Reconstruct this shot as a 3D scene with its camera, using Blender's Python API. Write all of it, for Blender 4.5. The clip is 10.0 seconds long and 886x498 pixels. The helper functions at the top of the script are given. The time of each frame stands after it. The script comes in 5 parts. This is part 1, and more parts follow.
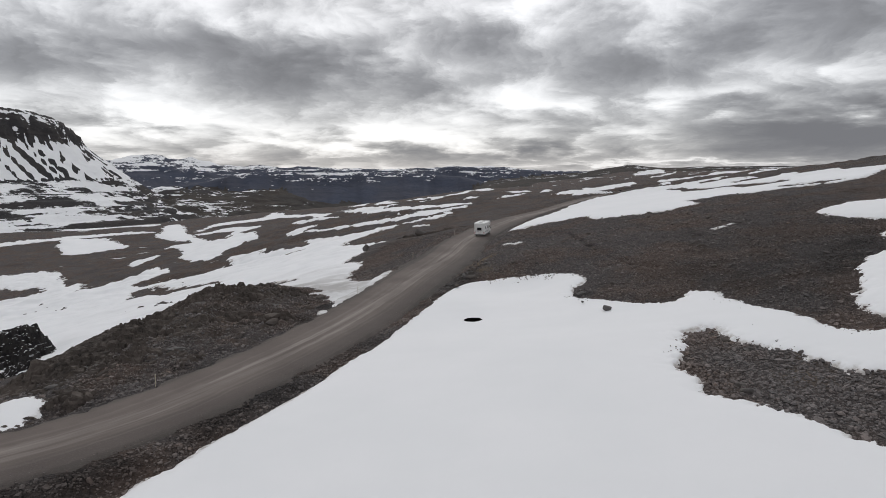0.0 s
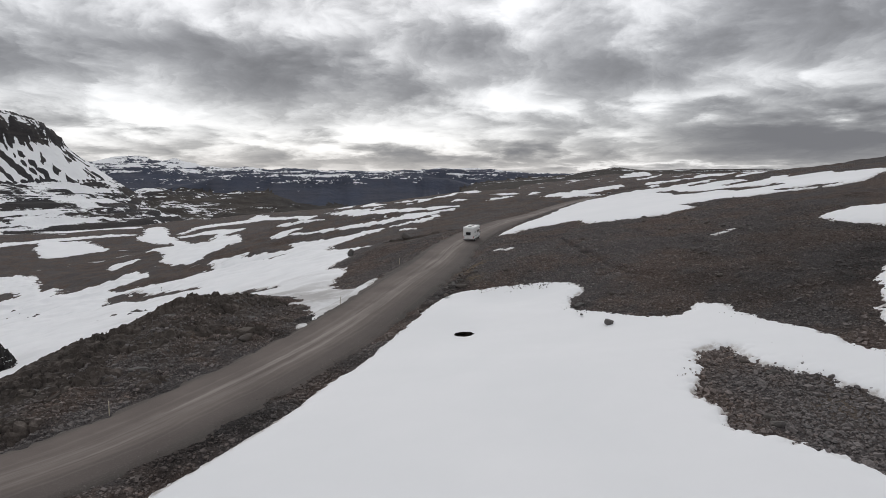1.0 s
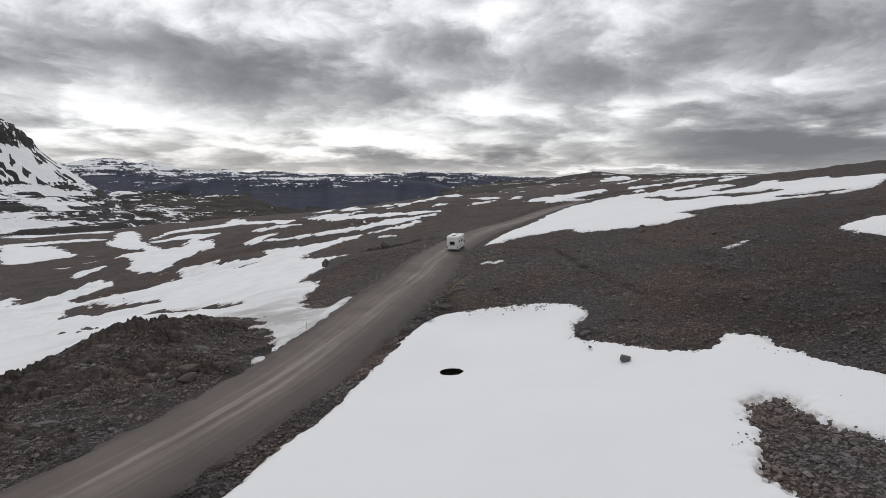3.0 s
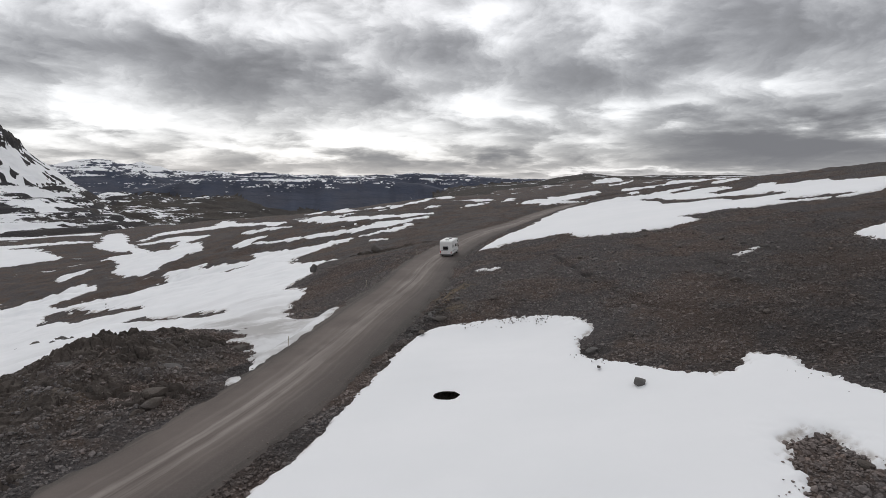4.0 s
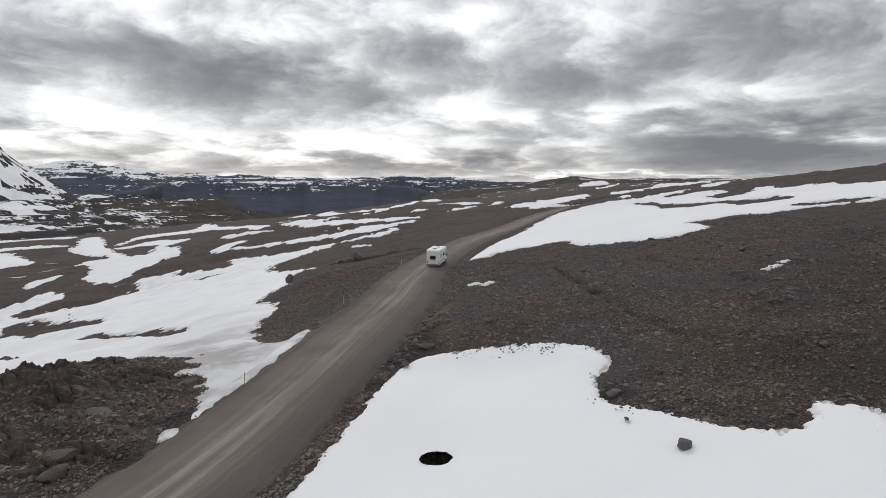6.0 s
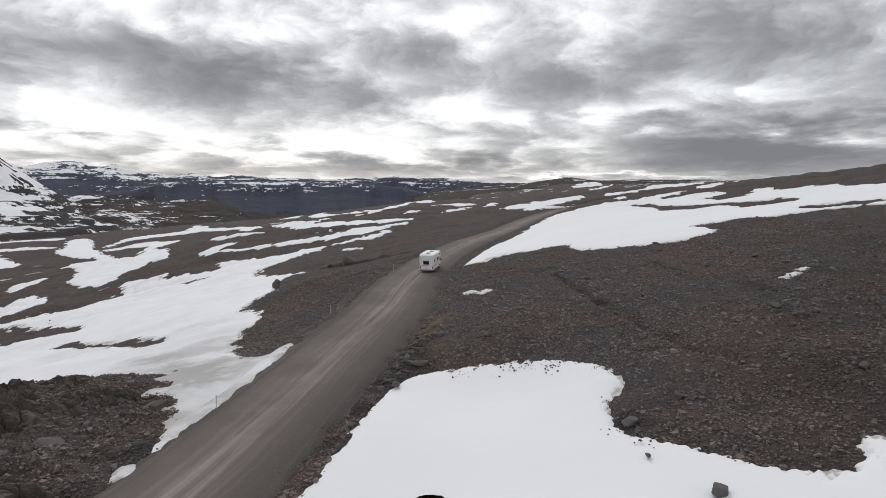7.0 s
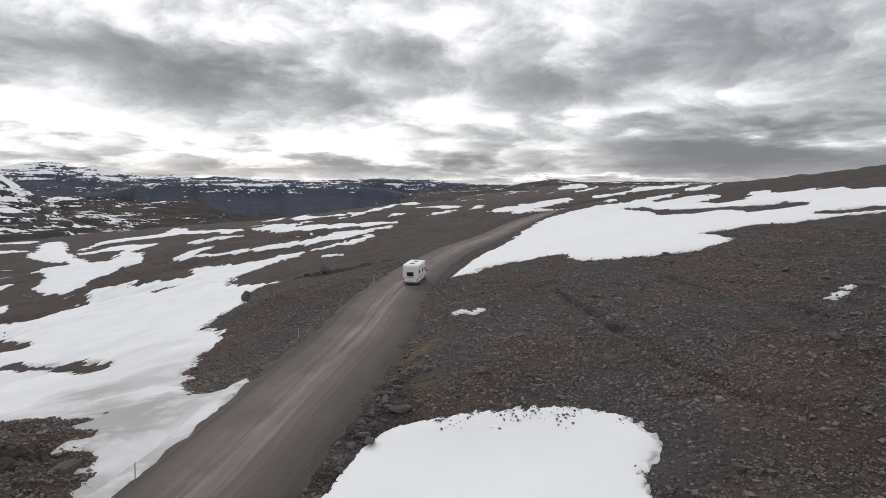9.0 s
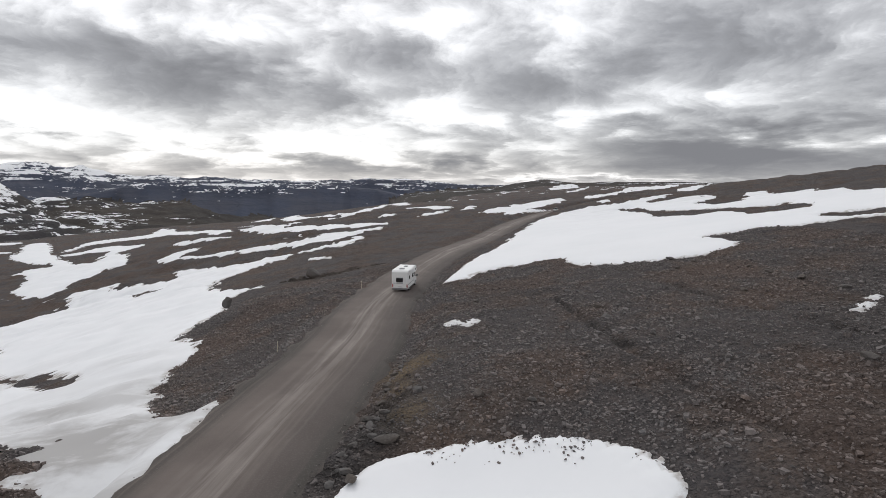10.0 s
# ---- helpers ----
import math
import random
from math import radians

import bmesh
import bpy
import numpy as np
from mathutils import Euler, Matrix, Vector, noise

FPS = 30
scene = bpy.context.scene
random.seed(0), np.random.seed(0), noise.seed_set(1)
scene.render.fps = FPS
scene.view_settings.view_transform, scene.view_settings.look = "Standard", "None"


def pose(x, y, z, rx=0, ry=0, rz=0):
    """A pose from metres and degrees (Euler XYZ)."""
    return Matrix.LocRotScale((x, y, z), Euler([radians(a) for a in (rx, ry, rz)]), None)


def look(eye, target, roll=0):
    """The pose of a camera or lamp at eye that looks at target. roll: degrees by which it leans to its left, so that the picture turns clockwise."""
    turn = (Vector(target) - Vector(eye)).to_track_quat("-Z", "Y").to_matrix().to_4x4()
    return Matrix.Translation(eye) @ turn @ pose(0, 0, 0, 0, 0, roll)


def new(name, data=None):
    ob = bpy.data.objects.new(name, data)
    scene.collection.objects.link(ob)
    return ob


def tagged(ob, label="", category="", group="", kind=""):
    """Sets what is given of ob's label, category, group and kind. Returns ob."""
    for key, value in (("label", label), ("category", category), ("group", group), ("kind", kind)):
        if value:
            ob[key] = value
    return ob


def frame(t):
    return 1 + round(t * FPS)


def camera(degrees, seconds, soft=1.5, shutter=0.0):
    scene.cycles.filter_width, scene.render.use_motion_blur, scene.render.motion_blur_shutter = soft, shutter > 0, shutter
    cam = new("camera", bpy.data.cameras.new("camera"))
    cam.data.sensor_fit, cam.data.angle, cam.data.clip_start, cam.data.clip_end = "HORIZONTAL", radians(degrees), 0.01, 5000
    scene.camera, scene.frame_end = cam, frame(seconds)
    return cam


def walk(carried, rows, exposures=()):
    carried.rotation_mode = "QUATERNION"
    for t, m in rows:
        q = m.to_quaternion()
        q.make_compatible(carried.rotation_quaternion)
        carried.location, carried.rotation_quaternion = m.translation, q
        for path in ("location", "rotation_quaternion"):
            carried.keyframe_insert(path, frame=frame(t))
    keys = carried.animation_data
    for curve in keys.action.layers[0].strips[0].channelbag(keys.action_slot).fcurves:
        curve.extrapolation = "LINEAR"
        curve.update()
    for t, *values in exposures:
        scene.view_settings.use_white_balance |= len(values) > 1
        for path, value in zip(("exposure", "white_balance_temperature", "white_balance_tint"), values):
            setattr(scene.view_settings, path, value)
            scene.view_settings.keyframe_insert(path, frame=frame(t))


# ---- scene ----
cam = camera(75.4, 10.0, soft=0.75)
PATH = (
    (0.0, -0.02, -0.05, 13.51, 82.54, -0.01, -0.00),
    (0.5, -0.10, 2.16, 13.54, 82.64, -0.07, -0.68),
    (1.0, -0.17, 4.40, 13.60, 82.74, -0.12, -1.29),
    (1.5, -0.20, 6.65, 13.67, 82.83, -0.17, -1.84),
    (2.0, -0.21, 8.92, 13.75, 82.92, -0.21, -2.33),
    (2.5, -0.20, 11.18, 13.82, 83.00, -0.25, -2.79),
    (4.0, -0.03, 17.94, 13.99, 83.24, -0.34, -3.98),
    (4.5, 0.08, 20.17, 14.02, 83.31, -0.37, -4.34),
    (5.0, 0.20, 22.41, 14.05, 83.38, -0.39, -4.68),
    (5.5, 0.33, 24.64, 14.07, 83.45, -0.42, -5.01),
    (7.0, 0.84, 31.33, 14.15, 83.62, -0.49, -5.99),
    (7.5, 1.04, 33.56, 14.19, 83.67, -0.51, -6.33),
    (8.0, 1.26, 35.79, 14.24, 83.72, -0.53, -6.67),
    (8.5, 1.49, 38.00, 14.29, 83.76, -0.55, -7.04),
    (9.0, 1.74, 40.19, 14.34, 83.79, -0.57, -7.43),
    (9.5, 2.01, 42.35, 14.39, 83.81, -0.58, -7.85),
    (10.0, 2.30, 44.46, 14.42, 83.83, -0.59, -8.31),
)
# the clip's camera opens up slowly as it goes
walk(cam, [(t, pose(*p)) for t, *p in PATH], exposures=((0.0, -0.24), (5.0, -0.13), (10.0, 0.03)))

# ---- sky and light: a broken overcast, the sun behind the cloud ahead ----
SUN_AZ, SUN_EL = radians(-8), radians(38)


class Nodes:
    """Short-hand for building node trees."""

    def __init__(self, tree):
        self.tree = tree
        tree.nodes.clear()

    def add(self, kind):
        return self.tree.nodes.new(kind)

    def plug(self, socket, value):
        if isinstance(value, bpy.types.NodeSocket):
            self.tree.links.new(value, socket)
        else:
            socket.default_value = value

    def math(self, op, a, b=0.0, c=0.0, clamp=False):
        n = self.add("ShaderNodeMath")
        n.operation, n.use_clamp = op, clamp
        for socket, value in zip(n.inputs, (a, b, c)):
            self.plug(socket, value)
        return n.outputs[0]

    def vec(self, op, a, b=(0, 0, 0)):
        n = self.add("ShaderNodeVectorMath")
        n.operation = op
        self.plug(n.inputs[0], a)
        self.plug(n.inputs[1], b)
        return n.outputs["Value"] if op in ("DOT_PRODUCT", "LENGTH") else n.outputs[0]

    def noise(self, where, scale, detail=4.0, rough=0.55, lac=2.0, distort=0.0):
        n = self.add("ShaderNodeTexNoise")
        for key, value in (("Vector", where), ("Scale", scale), ("Detail", detail), ("Roughness", rough), ("Lacunarity", lac), ("Distortion", distort)):
            self.plug(n.inputs[key], value)
        return n.outputs["Fac"]

    def cells(self, where, scale, feature="F1", rand=1.0):
        n = self.add("ShaderNodeTexVoronoi")
        n.feature = feature
        self.plug(n.inputs["Vector"], where)
        self.plug(n.inputs["Scale"], scale)
        self.plug(n.inputs["Randomness"], rand)
        return n

    def ramp(self, fac, low, high, a=0.0, b=1.0):
        n = self.add("ShaderNodeMapRange")
        n.clamp, n.interpolation_type = True, "SMOOTHSTEP"
        for k, value in enumerate((fac, low, high, a, b)):
            self.plug(n.inputs[k], value)
        return n.outputs[0]

    def mix(self, fac, a, b, blend="MIX"):
        n = self.add("ShaderNodeMix")
        n.data_type, n.blend_type = "RGBA", blend
        self.plug(n.inputs[0], fac)
        self.plug(n.inputs[6], a if isinstance(a, bpy.types.NodeSocket) else (*a, 1))
        self.plug(n.inputs[7], b if isinstance(b, bpy.types.NodeSocket) else (*b, 1))
        return n.outputs[2]

    def scaled(self, where, s):
        n = self.add("ShaderNodeMapping")
        self.plug(n.inputs["Vector"], where)
        n.inputs["Scale"].default_value = s
        return n.outputs[0]


def build_world():
    world = bpy.data.worlds.new("overcast_sky")
    scene.world = world
    world.use_nodes = True
    N = Nodes(world.node_tree)
    way = N.add("ShaderNodeTexCoord").outputs["Generated"]
    sep = N.add("ShaderNodeSeparateXYZ")
    N.plug(sep.inputs[0], way)
    x, y, z = sep.outputs
    up = N.math("MAXIMUM", z, 0.0)
    deep = N.math("ADD", up, 0.17)
    flat = N.add("ShaderNodeCombineXYZ")
    N.plug(flat.inputs[0], N.math("DIVIDE", x, deep))
    N.plug(flat.inputs[1], N.math("DIVIDE", y, deep))
    flat = flat.outputs[0]
    # layers of cloud seen in perspective: long banks, billows and shreds
    banks = N.noise(N.scaled(flat, (0.9, 1.2, 1)), 0.7, 3.0, 0.5)
    billow = N.noise(N.scaled(flat, (1.05, 0.95, 1)), 1.8, 9.0, 0.53, 2.1, 0.2)
    az = N.math("MULTIPLY", N.math("ARCTAN2", x, y), 57.2958)
    el = N.math("MULTIPLY", N.math("ARCSINE", z), 57.2958)
    warp = N.math("MULTIPLY", N.math("SUBTRACT", billow, 0.5), 9.0)
    azw, elw = N.math("ADD", az, N.math("MULTIPLY", warp, 1.3)), N.math("ADD", el, N.math("MULTIPLY", warp, 0.55))
    # shreds drawn out towards the horizon
    low = N.math("ADD", up, 0.09)
    far = N.add("ShaderNodeCombineXYZ")
    N.plug(far.inputs[0], N.math("DIVIDE", x, low))
    N.plug(far.inputs[1], N.math("DIVIDE", y, low))
    shreds = N.noise(N.scaled(far.outputs[0], (0.8, 0.8, 1)), 1.0, 6.0, 0.58, 2.1, 0.0)
    light = N.math("ADD", N.math("MULTIPLY", N.math("SUBTRACT", banks, 0.5), 0.35), N.math("MULTIPLY", N.math("SUBTRACT", billow, 0.5), 1.15))
    light = N.math("ADD", light, N.math("MULTIPLY", N.math("SUBTRACT", shreds, 0.5), N.ramp(up, 0.02, 0.2, 0.2, 0.1)))
    puff = N.add("ShaderNodeCombineXYZ")
    N.plug(puff.inputs[0], N.math("DIVIDE", azw, 7.5))
    N.plug(puff.inputs[1], N.math("DIVIDE", el, N.ramp(up, 0.0, 0.3, 1.9, 4.2)))
    puffs = N.noise(puff.outputs[0], 1.25, 8.0, 0.6, 2.1, 0.3)
    light = N.math("ADD", light, N.math("MULTIPLY", N.math("SUBTRACT", puffs, 0.5), 0.75))
    # (azimuth, elevation, half width, half height, lighter or darker): the banks and the bright breaks between them
    for a, e, w, h, g in ((-13, 8.9, 9, 2.2, -0.42), (-24, 11.8, 6, 2.0, -0.3), (-35, 9.2, 7, 1.8, -0.26), (21, 10.0, 7, 2.3, -0.32), (3, 12, 5, 1.5, -0.2),
                          (36, 11, 8, 4, -0.1), (46, 9, 8, 5, -0.06), (36, 3.4, 9, 2.2, -0.5), (32, 3.2, 9, 1.8, -0.42), (2, 1.6, 16, 0.7, -0.22), (-29, 16.2, 4, 1.3, 0.4), (7.6, 15.2, 3.2, 1.4, 0.42),
                          (-6, 3.9, 10, 1.1, 0.34), (-27, 5.2, 8, 1.1, 0.34), (12, 6.1, 2.4, 0.9, 0.34), (2, 7.4, 7, 0.8, 0.16), (23, 7.2, 5, 0.7, 0.22),
                          (21, 1.0, 12, 0.3, 0.24), (-13, 13.5, 5, 1.2, 0.16), (-32, 18, 12, 5, 0.3)):
        u = N.math("DIVIDE", N.math("SUBTRACT", azw, float(a)), float(w))
        v = N.math("DIVIDE", N.math("SUBTRACT", elw, float(e)), float(h))
        bell = N.math("POWER", 2.71828, N.math("MULTIPLY", N.math("ADD", N.math("MULTIPLY", u, u), N.math("MULTIPLY", v, v)), -1.0))
        light = N.math("MULTIPLY_ADD", bell, g, light)
    fac = N.ramp(light, -0.72, 0.58)
    shade = N.add("ShaderNodeValToRGB")
    N.plug(shade.inputs[0], fac)
    els = shade.color_ramp.elements
    els[0].position, els[0].color = 0.0, (0.225, 0.23, 0.245, 1)
    els[1].position, els[1].color = 1.0, (1.35, 1.35, 1.34, 1)
    for p, c in ((0.28, (0.335, 0.34, 0.355, 1)), (0.5, (0.52, 0.525, 0.535, 1)), (0.74, (0.93, 0.935, 0.94, 1))):
        els.new(p).color = c
    # the open sky above the cloud adds a little blue through its thin parts
    sky = N.add("ShaderNodeTexSky")
    sky.sky_type, sky.sun_disc, sky.sun_elevation, sky.sun_rotation = "NISHITA", False, SUN_EL, SUN_AZ
    thin = N.add("ShaderNodeVectorMath")
    thin.operation = "SCALE"
    N.plug(thin.inputs[0], sky.outputs[0])
    thin.inputs["Scale"].default_value = 0.015
    # towards the zenith the cloud is thinner and brighter
    zen = N.ramp(up, 0.35, 0.95, 1.0, 1.05)
    bright = N.add("ShaderNodeVectorMath")
    bright.operation = "SCALE"
    N.plug(bright.inputs[0], shade.outputs[0])
    N.plug(bright.inputs["Scale"], zen)
    total = N.vec("ADD", bright.outputs[0], N.mix(fac, (0, 0, 0), thin.outputs[0]))
    back = N.add("ShaderNodeBackground")
    N.plug(back.inputs[0], N.mix(1.0, total, (0.998, 0.996, 1.01), "MULTIPLY"))
    back.inputs[1].default_value = 1.0
    out = N.add("ShaderNodeOutputWorld")
    N.plug(out.inputs[0], back.outputs[0])


build_world()
sun = bpy.data.lights.new("sun", "SUN")
sun.energy, sun.angle, sun.color = 0.75, radians(14), (1.0, 0.97, 0.93)
far_sun = new("sun", sun)
far_sun.matrix_world = look((0, 0, 0), (-math.sin(SUN_AZ) * math.cos(SUN_EL), -math.cos(SUN_AZ) * math.cos(SUN_EL), -math.sin(SUN_EL)))

# ---- materials ----
def surface(name, rough=0.9, spec=0.3):
    m = bpy.data.materials.new(name)
    m.use_nodes = True
    N = Nodes(m.node_tree)
    out, b = N.add("ShaderNodeOutputMaterial"), N.add("ShaderNodeBsdfPrincipled")
    N.plug(out.inputs[0], b.outputs[0])
    b.inputs["Roughness"].default_value = rough
    b.inputs["Specular IOR Level"].default_value = spec
    return m, N, b


def bump(N, b, height, strength, distance):
    n = N.add("ShaderNodeBump")
    N.plug(n.inputs["Height"], height)
    n.inputs["Strength"].default_value = strength
    n.inputs["Distance"].default_value = distance
    N.plug(b.inputs["Normal"], n.outputs[0])


def where_is(N):
    return N.add("ShaderNodeNewGeometry").outputs["Position"]


def attribute(N, name):
    n = N.add("ShaderNodeAttribute")
    n.attribute_name = name
    return n.outputs["Fac"]


SNOW = (0.84, 0.85, 0.87)


def ground_material():
    m, N, b = surface("lava_gravel", 0.95, 0.25)
    p = where_is(N)
    big = N.noise(p, 0.035, 4.0, 0.6)
    mid = N.noise(p, 0.4, 5.0, 0.65)
    fine = N.noise(p, 5.0, 4.0, 0.7)
    stone = N.cells(p, 3.2)
    small = N.cells(p, 7.5)
    tone = N.add("ShaderNodeSeparateColor")
    N.plug(tone.inputs[0], stone.outputs["Color"])
    c = N.mix(N.ramp(big, 0.35, 0.68), (0.051, 0.044, 0.041), (0.084, 0.066, 0.056))
    c = N.mix(N.ramp(mid, 0.42, 0.66), c, (0.112, 0.083, 0.066))
    c = N.mix(N.math("MULTIPLY", N.ramp(mid, 0.5, 0.34), 0.7), c, (0.034, 0.029, 0.028))
    c = N.mix(N.math("MULTIPLY", N.ramp(tone.outputs[0], 0.62, 1.0), 0.75), c, (0.150, 0.127, 0.115))
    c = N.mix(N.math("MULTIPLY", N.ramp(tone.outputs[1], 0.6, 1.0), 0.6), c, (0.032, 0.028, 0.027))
    c = N.mix(N.math("MULTIPLY", N.ramp(fine, 0.35, 0.7), 0.45), c, (0.118, 0.100, 0.087))
    chip = N.add("ShaderNodeSeparateColor")
    N.plug(chip.inputs[0], small.outputs["Color"])
    c = N.mix(N.math("MULTIPLY", N.ramp(chip.outputs[0], 0.55, 1.0), 0.6), c, (0.165, 0.142, 0.130))
    # near-black chips, spread at random, stand in for shaded gaps between stones
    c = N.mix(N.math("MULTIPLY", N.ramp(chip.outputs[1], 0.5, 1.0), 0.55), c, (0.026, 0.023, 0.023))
    wide = N.noise(N.scaled(p, (0.036, 0.055, 0.054)), 1.0, 5.0, 0.65, 2.0, 0.3)
    c = N.mix(N.math("MULTIPLY", N.ramp(wide, 0.5, 0.7), 0.5), c, (0.047, 0.041, 0.039))
    c = N.mix(N.math("MULTIPLY", N.ramp(wide, 0.48, 0.3), 0.45), c, (0.135, 0.109, 0.091))
    tract = N.noise(p, 0.11, 3.0, 0.55)
    c = N.mix(N.ramp(tract, 0.42, 0.58, 0.5, 0.0), c, (0.078, 0.081, 0.088))
    c = N.mix(N.ramp(tract, 0.5, 0.66, 0.0, 0.35), c, (0.112, 0.08, 0.066))
    # ground among the stones is painted darker for the shade in their gaps
    c = N.mix(N.math("MULTIPLY", attribute(N, "strewn"), 0.05), c, (0.034, 0.028, 0.025))
    c = N.mix(N.math("MULTIPLY", attribute(N, "wet_dark"), N.ramp(mid, 0.25, 0.55)), c, (0.017, 0.016, 0.016))
    c = N.mix(N.math("MULTIPLY", attribute(N, "moss"), N.ramp(fine, 0.3, 0.6)), c, (0.185, 0.143, 0.088))
    c = N.mix(1.0, c, (1.08, 1.025, 1.015), "MULTIPLY")
    # snow left on the far slopes, in drifts along the lava steps
    drift = N.noise(N.scaled(p, (0.012, 0.03, 0.05)), 1.0, 6.0, 0.62, 2.1, 0.4)
    shred = N.noise(N.scaled(p, (0.05, 0.09, 0.12)), 1.0, 4.0, 0.6)
    lie = N.math("ADD", attribute(N, "snow"), N.math("ADD", N.math("MULTIPLY", N.math("SUBTRACT", drift, 0.5), 1.6), N.math("MULTIPLY", N.math("SUBTRACT", shred, 0.5), 0.5)))
    lie = N.ramp(lie, 0.49, 0.53)
    c = N.mix(lie, c, SNOW)
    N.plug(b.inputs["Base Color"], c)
    h = N.math("ADD", N.math("MULTIPLY", stone.outputs["Distance"], -0.6), N.math("ADD", N.math("MULTIPLY", small.outputs["Distance"], -0.3), N.math("ADD", N.math("MULTIPLY", fine, 0.5), N.math("ADD", N.math("MULTIPLY", mid, 2.2), N.math("MULTIPLY", N.math("ABSOLUTE", N.math("SUBTRACT", N.noise(N.scaled(p, (0.7, 1.3, 1.3)), 1.0, 5.0, 0.6), 0.5)), -5.0)))))
    bump(N, b, h, 1.0, 0.26)
    return m


def mountain_material(name, rock, rust, size=(0.006, 0.006, 0.035), strata=0.9):
    m, N, b = surface(name, 0.95, 0.2)
    p = where_is(N)
    big = N.noise(p, 0.004, 5.0, 0.6)
    band = N.noise(N.scaled(p, (0.002, 0.002, 0.06)), 1.0, 4.0, 0.65)
    c = N.mix(N.ramp(big, 0.35, 0.7), rock, rust)
    c = N.mix(N.math("MULTIPLY", N.ramp(band, 0.45, 0.7), 0.6), c, tuple(v * 0.6 for v in rock))
    drift = N.noise(N.scaled(p, size), 1.0, 6.0, 0.65, 2.1, 0.5)
    shred = N.noise(p, 0.045, 4.0, 0.6)
    lie = N.math("ADD", attribute(N, "snow"), N.math("ADD", N.math("MULTIPLY", N.math("SUBTRACT", drift, 0.5), 1.3), N.math("MULTIPLY", N.math("SUBTRACT", shred, 0.5), 0.55)))
    lie = N.math("ADD", lie, N.math("MULTIPLY", N.math("SUBTRACT", band, 0.5), strata))
    c = N.mix(N.ramp(lie, 0.48, 0.54), c, SNOW)
    N.plug(b.inputs["Base Color"], c)
    bump(N, b, N.noise(p, 0.03, 5.0, 0.65), 0.8, 18.0)
    return m


def snow_material():
    m, N, b = surface("old_snow", 0.75, 0.25)
    p = where_is(N)
    big, fine = N.noise(p, 0.09, 4.0, 0.55), N.noise(p, 2.2, 5.0, 0.6)
    dirt = N.noise(p, 0.7, 6.0, 0.7)
    smear = N.noise(N.scaled(p, (0.13, 0.22, 0.2)), 1.0, 4.0, 0.55, 2.0, 0.6)
    c = N.mix(N.ramp(big, 0.3, 0.7), (0.80, 0.81, 0.825), (0.83, 0.835, 0.85))
    c = N.mix(N.math("MULTIPLY", N.ramp(fine, 0.5, 0.8), 0.10), c, (0.76, 0.765, 0.775))
    thin = N.ramp(attribute(N, "depth"), 0.01, 0.16, 1.0, 0.0)
    c = N.mix(N.math("MULTIPLY", thin, N.ramp(dirt, 0.36, 0.62)), c, (0.40, 0.37, 0.345))
    # grit near the road, plus shading of the snow's swells put into the colour
    grime_shade = N.math("MULTIPLY", attribute(N, "grime_shade"), N.ramp(N.math("ADD", smear, N.math("MULTIPLY", dirt, 0.25)), 0.46, 0.74, 0.34, 1.0))
    c = N.mix(N.math("MINIMUM", grime_shade, 1.0), c, (0.40, 0.39, 0.385))
    N.plug(b.inputs["Base Color"], c)
    bump(N, b, N.math("ADD", N.math("MULTIPLY", big, 0.5), N.math("MULTIPLY", fine, 0.1)), 0.2, 0.12)
    return m


def stone_material(name, dark, light, rust):
    m, N, b = surface(name, 0.9, 0.3)
    p = where_is(N)
    isle = N.add("ShaderNodeNewGeometry").outputs["Random Per Island"]
    c = N.mix(isle, dark, light)
    c = N.mix(N.ramp(N.math("FRACT", N.math("MULTIPLY", isle, 7.31)), 0.8, 0.97), c, rust)
    tract = N.noise(p, 0.11, 3.0, 0.55)
    c = N.mix(N.ramp(tract, 0.42, 0.58, 0.5, 0.0), c, (0.125, 0.127, 0.132))
    c = N.mix(N.ramp(tract, 0.5, 0.66, 0.0, 0.3), c, rust)
    wide = N.noise(N.scaled(p, (0.036, 0.055, 0.054)), 1.0, 5.0, 0.65, 2.0, 0.3)
    c = N.mix(N.math("MULTIPLY", N.ramp(wide, 0.5, 0.66), 0.35), c, tuple(v * 0.75 for v in dark))
    c = N.mix(N.math("MULTIPLY", N.ramp(N.noise(p, 7.0, 5.0, 0.65), 0.45, 0.75), 0.5), c, tuple(min(1, v * 1.7) for v in light))
    c = N.mix(N.math("MULTIPLY", attribute(N, "wet_dark"), 0.8), c, tuple(v * 0.35 for v in dark))
    N.plug(b.inputs["Base Color"], c)
    bump(N, b, N.noise(p, 11.0, 4.0, 0.65), 0.7, 0.05)
    return m


